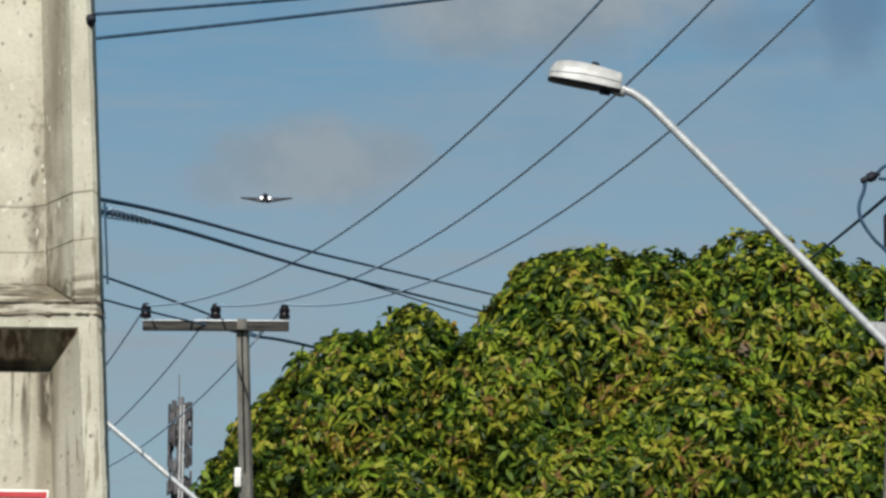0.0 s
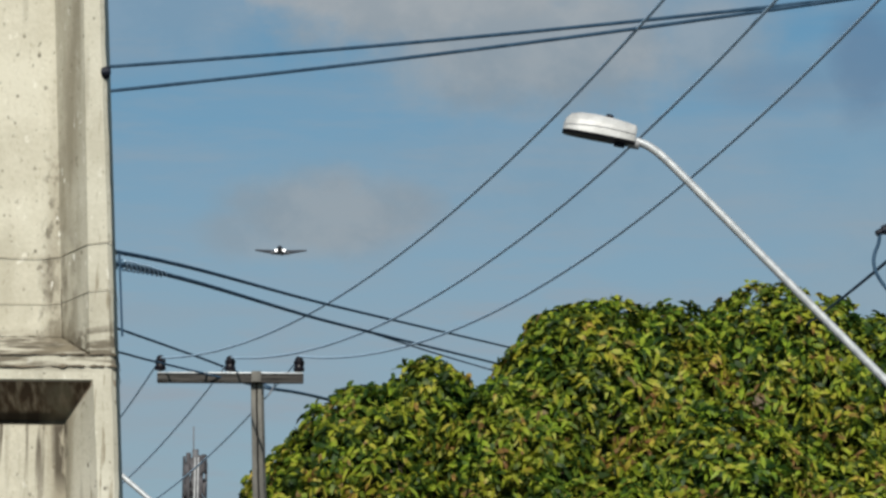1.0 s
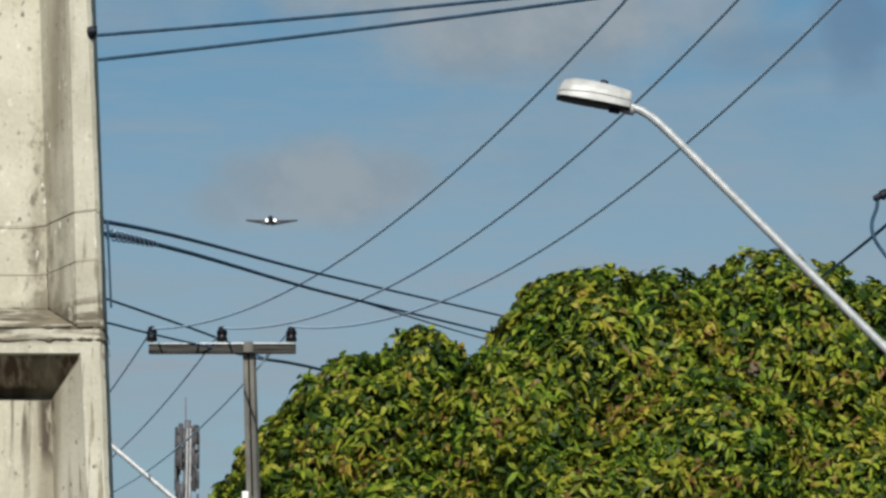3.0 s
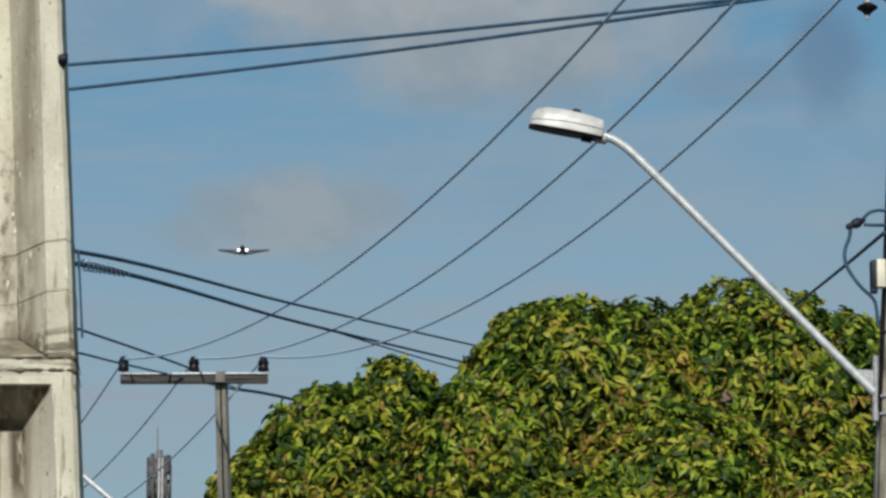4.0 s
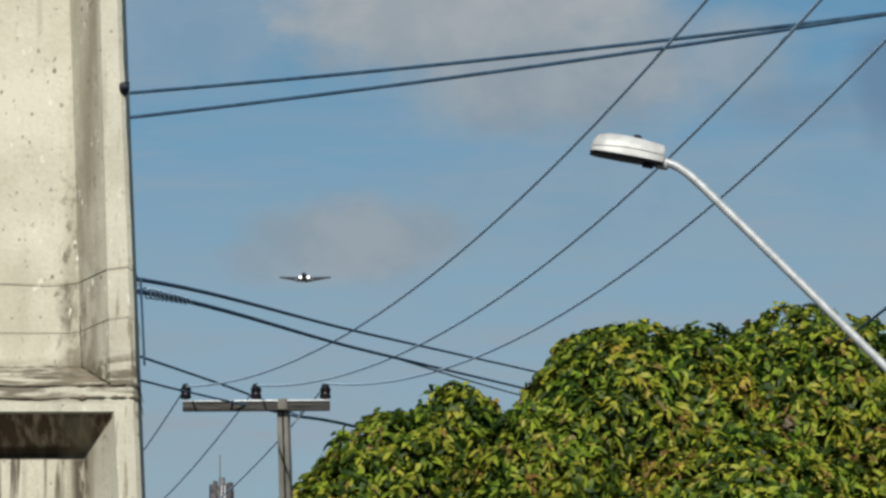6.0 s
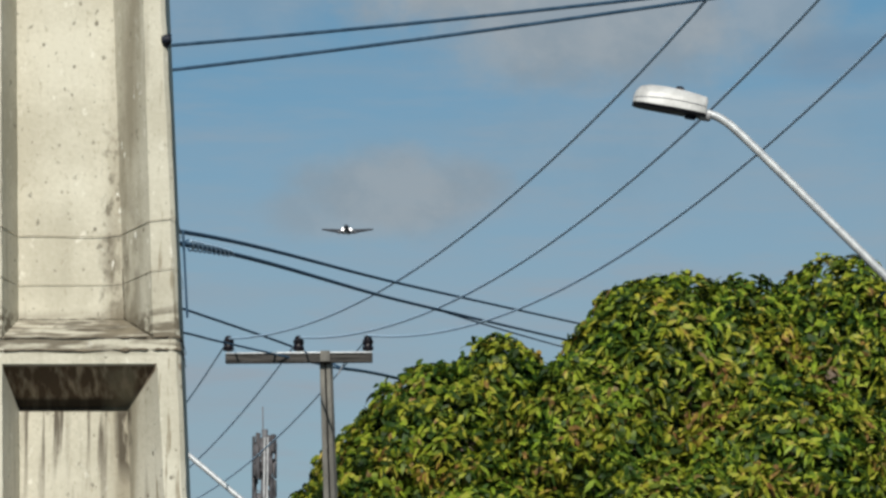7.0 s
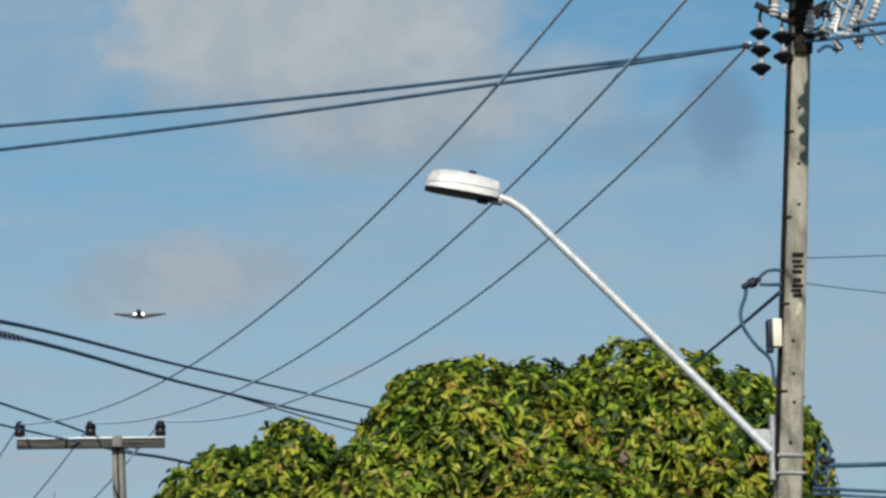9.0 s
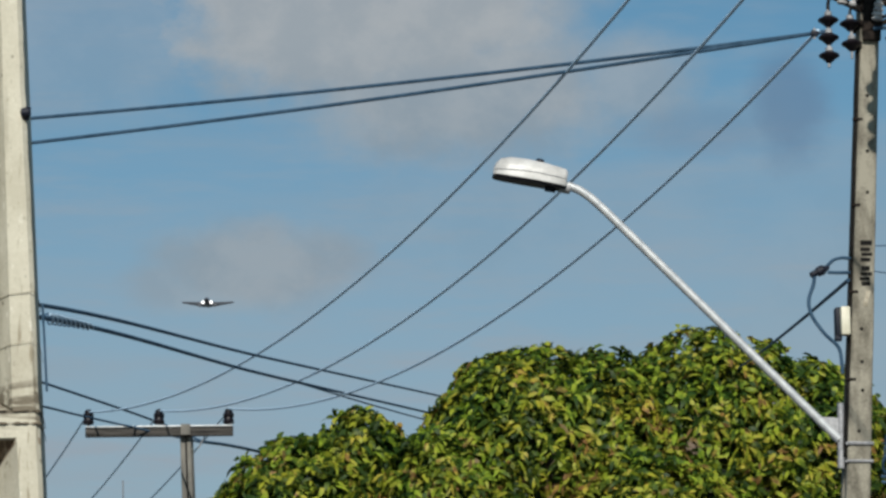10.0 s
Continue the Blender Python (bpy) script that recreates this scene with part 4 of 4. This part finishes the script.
for ph in (0.0, 3.1):
    coil = []
    for k in range(60):
        f = k / 59 * (len(core) - 1)
        i = min(int(f), len(core) - 2)
        d = (core[i + 1] - core[i]).normalized()
        s1 = d.orthogonal().normalized()
        s2 = d.cross(s1)
        coil.append(core[i].lerp(core[i + 1], f - i) + (s1 * math.cos(0.5 * k + ph) + s2 * math.sin(0.5 * k + ph)) * (0.040 - 0.0003 * k))
    add_tube(grip, coil, 0.008, 5)
whole("helical_grip", grip, ALUMINIUM, "bright helical wire grip wound round the cable", "cable grip")
wire(smooth_path([(-5.6, 46, 9.5), (-4.786, 50.0, 9.753), (-3.854, 57.0, 10.331), (-3.004, 57.2, 9.99)], 10), 0.019, CABLE, "black service cable running to the pole with the crossarm")
wire(smooth_path([(-5.4, 46, 9.0), (-4.819, 50.0, 9.434), (-4.682, 55.0, 10.062), (-3.004, 57.2, 9.97)], 10), 0.017, CABLE, "black service cable running to the pole with the crossarm")
wire(smooth_path([(-3.004, 57.2, 9.985), (-2.64, 59.0, 10.18), (-2.164, 62.0, 10.472), (-1.222, 63, 10.3)], 8), 0.026, CABLE, "thick black cable running from the pole into the tree")

# ---- the pole with the crossarm ----
tpole = thing("crossarm_pole", (-3.045, 56.6, 0), "slim grey concrete pole carrying a weathered timber crossarm", "utility pole")


def t_x(z):
    return -3.12 - 0.040 * (z - 7.35)


tapered_pole(tpole, t_x, 56.62, 10.12, lambda z: 0.235 - 0.0065 * z, lambda z: 0.26 - 0.006 * z, radians(-8), FAR_GREY, 0.25)
part("crossarm", box((-3.637, 56.46, 10.036), (2.29, 0.10, 0.150), pose(0, 0, 0, 0, -0.3, 0), 0.012), TIMBER, tpole, "long dark weathered crossarm")
# pale lip that also puts the arm's lit top edge into the colour
part("crossarm_lit_lip", box((-3.637, 56.44, 10.112), (2.28, 0.12, 0.022), pose(0, 0, 0, 0, -0.3, 0), 0.005), STEEL, tpole, "pale lip standing in for the lit upper edge")
part("saddle", box((-3.227, 56.40, 10.06), (0.15, 0.06, 0.17), None, 0.008), FAR_GREY, tpole, "grey saddle plate")
part("brace", tube([(-2.903, 56.48, 10.02), (-3.034, 56.52, 9.78)], 0.010, 6), DULL_STEEL, tpole, "thin steel brace")
# thin dark tube down the face of the slim pole
far_line = thing("dark_line", (-3.1, 56.47, 8.4), "thin dark line running down the slim pole", "cable")
part("dark_tube", tube([(t_x(10.1 - 0.06 * k) - 0.005 + 0.008 * noise.noise((k * 0.4, 2, 2)), 56.475 - 0.003 * k / 10, 10.1 - 0.06 * k) for k in range(40)], 0.013, 6), PAINT_BLACK, far_line)
for k, x in enumerate((-4.738, -3.644, -2.565)):
    pin_insulator((x, 56.46, 10.110), 1.02, "dark brown pin insulator standing on the crossarm", PORCELAIN)
meter = thing("meter_box", (-3.288, 56.45, 7.53), "small white meter box on the slim pole", "electrical box")
part("box_body", box((-3.245, 56.44, 7.66), (0.105, 0.09, 0.30), None, 0.012), WHITE_PAINT, meter)
part("strap", box((-3.247, 56.5, 7.68), (0.16, 0.03, 0.03), None, 0.004), DULL_STEEL, meter, "steel strap")
street_lamp("street_lamp", (-6.234, 56.3, 8.88), (-5.637, 56.3, 8.75), [(-5.698, 56.3, 8.765), (-5.576, 56.3, 8.71), (-5.272, 56.3, 8.46), (-3.93, 56.3, 7.34), (-3.146, 56.42, 6.69)], 0.043, 1.0,
            "white street lamp on a pale steel arm of the slim pole")

# ---- far lattice tower ----
tower = thing("radio_tower", (-22.05, 300, 0), "distant grey telecom tower crowded with panel antennas", "tower")
part("mast", tube([(-22.05, 300, 0), (-22.05, 300, 40.4)], 0, 10, [0.62, 0.26]), TOWER_GREY, tower)
part("spire", tube([(-22.2, 300, 40.2), (-22.24, 300, 42.3)], 0.055, 6), TOWER_GREY, tower, "thin lightning rod")
rng = random.Random(3)
for lvl, z in enumerate((39.0, 37.0, 35.0, 33.0)):
    ring = [(-22.05 + 0.8 * math.cos(2 * math.pi * k / 12), 300 + 0.8 * math.sin(2 * math.pi * k / 12), z) for k in range(13)]
    part("platform_ring", tube(ring, 0.06, 6), TOWER_GREY, tower)
    for k in range(11):
        a = 2 * math.pi * (k + 0.3 * lvl) / 11
        c = Vector((-22.05 + 0.92 * math.cos(a), 300 + 0.92 * math.sin(a), z + rng.uniform(-0.75, 0.6)))
        panel = part("panel_antenna", box(c, (rng.uniform(0.30, 0.50), 0.18, rng.uniform(1.1, 2.0)), pose(0, 0, 0, 0, 0, math.degrees(a) + 90), 0.04), ANTENNA, tower, "dark panel antenna")
        part("strut", tube([(-22.05, 300, z), tuple(c)], 0.04, 5), TOWER_GREY, panel)

# pale uprights added in front for the lit side of the hidden mast
for dx in (-0.13, 0.13):
    part("lit_mast_stripe", tube([(-21.85 + dx, 298.9, 31.5), (-21.85 + dx, 298.9, 39.6)], 0.075, 6), PALE_STEEL, tower, "pale upright standing in for the mast's lit side")

# ---- aircraft far off, head on ----
plane = thing("aeroplane", (-133.0, 2600, 480), "distant twin-engined aeroplane flying head-on with landing lights on", "aeroplane")
C = Vector((-133.0, 2600.0, 482.0))


def wing(sgn, root, tip, chord_r, chord_t, thick, sweep):
    bm = bmesh.new()
    rings = []
    for t in (0, 0.35, 0.7, 1.0):
        p = Vector(root).lerp(Vector(tip), t)
        c, th = chord_r + (chord_t - chord_r) * t, thick * (1 - 0.7 * t)
        rings.append([bm.verts.new(C + Vector((sgn * p.x, p.y + sweep * t + u * c, p.z + w * th))) for u, w in ((0, 0), (0.15, 0.45), (0.5, 0.4), (1, 0), (0.5, -0.35), (0.15, -0.45))])
    for a, b in zip(rings, rings[1:]):
        for k in range(6):
            bm.faces.new((a[k], a[(k + 1) % 6], b[(k + 1) % 6], b[k]))
    bm.faces.new(rings[0])
    bm.faces.new(rings[-1][::-1])
    return bm


part("fuselage", lathe(C + Vector((0, -18, 0)), (0, 1, 0.02), [(0, 0.2), (1, 1.0), (3, 1.7), (6, 2.0), (24, 2.0), (31, 1.3), (36, 0.4)], 20), SKIN, plane)
for sgn in (-1, 1):
    side_wing = part("wing", wing(sgn, (1.5, -3, -1.2), (18.6, 0, 1.9), 7.0, 1.8, 4.2, 5.0), SKIN, plane)
    part("tailplane", wing(sgn, (0.5, 14, 0.8), (6.2, 14, 1.5), 4.0, 1.6, 0.5, 2.5), SKIN, plane)
    part("engine", lathe(C + Vector((sgn * 5.6, -5.5, -1.9)), (0, 1, 0), [(0, 0.85), (0.2, 1.1), (2, 1.2), (4, 0.9), (5, 0.5)], 16), SKIN, side_wing, "underwing engine")
    part("landing_light", lathe(C + Vector((sgn * 2.9, -8.5, -0.6)), (0, 1, 0), [(0, 0.4), (0.15, 0.95), (0.4, 1.05), (0.8, 0.4)], 14), LANDING_LIGHT, side_wing, "bright landing light")
fin = bmesh.new()
add_tube(fin, [C + Vector((0, 14, 1.0)), C + Vector((0, 17, 6.4))], 0, 8, [1.4, 0.6])
bmesh.ops.scale(fin, vec=(0.35, 1, 1), space=Matrix.Translation(-C), verts=fin.verts)
part("fin", fin, SKIN, plane)


# ---- the mango tree ----
LOBES = np.array([
    (5.45, 62.6, 9.95, 2.38, 2.5, 2.58), (2.38, 62.0, 9.78, 2.02, 2.4, 2.40), (3.6, 62.2, 9.64, 1.7, 2.4, 2.50), (-0.56, 61.4, 9.70, 0.90, 1.4, 1.38), (-1.4, 61.5, 8.78, 1.72, 2.0, 1.80),
    (-2.5, 61.4, 8.02, 1.28, 1.6, 1.62), (7.10, 62.5, 9.74, 1.58, 2.2, 2.28), (1.0, 60.9, 8.8, 1.6, 1.7, 1.9), (4.3, 60.6, 8.3, 2.0, 1.8, 1.9), (2.4, 60.4, 7.4, 2.1, 1.7, 1.8),
    (-0.6, 60.6, 7.2, 1.9, 1.7, 1.7), (6.3, 60.9, 7.6, 1.9, 1.9, 1.9), (-2.4, 61.3, 6.5, 1.55, 1.9, 1.7), (2.3, 62.6, 6.6, 5.9, 3.2, 3.2), (7.4, 62.3, 7.2, 1.2, 2.0, 2.0), (-3.60, 61.3, 7.62, 0.60, 0.8, 0.95),
    (1.66, 61.9, 11.25, 0.62, 1.2, 0.78)])


def inside(p, shrink):
    d = (p[:, None, :] - LOBES[None, :, :3]) / (LOBES[None, :, 3:] * shrink)
    return (d ** 2).sum(2) < 1


def crown_points(per_m2, depth, seed):
    """Points spread over the outside of the joined lobes, with the way outwards."""
    r = np.random.default_rng(seed)
    ps, ns = [], []
    for i, lobe in enumerate(LOBES):
        c, rad = lobe[:3], lobe[3:]
        n = int(per_m2 * 4 * math.pi * (rad[0] * rad[1] * rad[2]) ** (2 / 3))
        v = r.normal(size=(n, 3))
        v /= np.linalg.norm(v, axis=1)[:, None]
        rough = 1 + 0.028 * np.sin(v[:, 0] * 9 + i) * np.cos(v[:, 2] * 11 + 2 * i) + 0.02 * np.sin(v[:, 0] * 23 + 3 * i) * np.cos(v[:, 2] * 27 + i) + np.clip(r.normal(size=n), -2, 1.7) * 0.02
        p = c + v * rad * (rough * depth)[:, None]
        nn = v / rad
        nn /= np.linalg.norm(nn, axis=1)[:, None]
        other = np.delete(inside(p, 0.95 * depth), i, axis=1).any(1)
        keep = ~other & (p[:, 2] > 3.6)
        ps.append(p[keep])
        ns.append(nn[keep])
    return np.concatenate(ps), np.concatenate(ns)


def leaf_mesh(name, mat, pts, outs, leaves, length, width, seed):
    """Rosettes of long leaves that spring outwards, spread and arch over; each leaf is a bowed blade of two widths and a tip."""
    r = np.random.default_rng(seed)
    n = len(pts) * leaves
    base = np.repeat(pts, leaves, axis=0) + r.normal(size=(n, 3)) * 0.03
    out_ = np.repeat(outs, leaves, axis=0)
    d = r.normal(size=(n, 3))
    d -= out_ * (d * out_).sum(1)[:, None]
    d /= np.linalg.norm(d, axis=1)[:, None]
    d = d + out_ * r.uniform(0.1, 0.9, n)[:, None]
    d /= np.linalg.norm(d, axis=1)[:, None]
    ln = length * r.uniform(0.6, 1.25, n)[:, None]
    wd = width * r.uniform(0.75, 1.25, n)[:, None]
    side = np.cross(d, out_ + r.normal(size=(n, 3)) * 0.8)
    side /= np.linalg.norm(side, axis=1)[:, None] + 1e-9
    bow = -out_ * r.uniform(0.1, 0.55, n)[:, None] + np.array((0, 0, -1.0)) * r.uniform(0.05, 0.35, n)[:, None]
    a = base + d * ln * 0.34 + bow * ln * 0.08
    b = base + d * ln * 0.70 + bow * ln * 0.38
    tip = base + d * ln * 0.96 + bow * ln * 0.85
    v = np.stack([base, a + side * wd, a - side * wd, b + side * wd * 0.8, b - side * wd * 0.8, tip], axis=1).reshape(-1, 3)
    f = (np.arange(n)[:, None, None] * 6 + np.array(((0, 1, 2), (1, 3, 2), (2, 3, 4), (3, 5, 4)))[None]).reshape(-1, 3)
    me = bpy.data.meshes.new(name)
    me.vertices.add(len(v))
    me.vertices.foreach_set("co", v.ravel())
    me.loops.add(f.size)
    me.loops.foreach_set("vertex_index", f.ravel().astype(np.int32))
    me.polygons.add(len(f))
    me.polygons.foreach_set("loop_start", np.arange(0, f.size, 3, dtype=np.int32))
    me.polygons.foreach_set("use_smooth", np.ones(len(f), dtype=bool))
    me.update(calc_edges=True)
    me.validate()
    me.materials.append(mat)
    return me


tree = thing("mango_tree", (2.3, 62.6, 0), "broad dense mango tree with glossy green leaves", "tree")


def under(ob, parent, label=""):
    bpy.context.view_layer.update()
    ob.parent = parent
    ob.matrix_parent_inverse = parent.matrix_world.inverted()
    return tagged(ob, label)


for name, per_m2, depth, leaves, length, label in (("crown", 19, 1.0, 9, 0.262, "crown of long arching green leaves"), ("inner_crown", 16, 0.88, 8, 0.25, "inner leaves between the outer rosettes"),
                                                  ("inner_crown", 14, 0.77, 7, 0.30, "deep inner leaves round the limbs")):
    pts, outs = crown_points(per_m2, depth, 11 + leaves)
    under(new(name, leaf_mesh(name, LEAF, pts, outs, leaves, length, 0.041, 12 + leaves)), tree, label)
# solid core added inside the crown to block sky and darken the gaps
bm = bmesh.new()
for lobe in LOBES:
    bmesh.ops.create_icosphere(bm, subdivisions=3, radius=1.0, matrix=Matrix.Translation(lobe[:3]) @ Matrix.Diagonal((*(lobe[3:] * 0.68), 1)))
for v in bm.verts:
    v.co += Vector(noise.noise_vector(v.co * 2.2)) * 0.14
part("crown_filler", bm, BARK, tree, "solid bark-coloured filler that blocks sky between the leaves")
part("trunk", tube(smooth_path([(2.3, 62.6, 0), (2.35, 62.6, 1.2), (2.25, 62.65, 2.6), (2.4, 62.6, 4.2)], 5), 0, 14, [0.52 - 0.012 * k for k in range(16)]), BARK, tree)
for end in ((5.3, 62.6, 8.6), (2.6, 62.1, 8.6), (-0.6, 61.8, 8.2), (-2.4, 61.6, 7.0), (6.8, 62.4, 8.0), (0.9, 61.2, 7.6), (4.2, 61.0, 7.2)):
    end = Vector(end)
    a = Vector((2.35, 62.6, 3.4))
    m1 = a.lerp(end, 0.5) + Vector((0, 0, -0.5))
    path = smooth_path([a, m1, end], 6)
    part("limb", tube(path, 0, 8, [0.26 - 0.018 * k for k in range(len(path))]), BARK, tree)
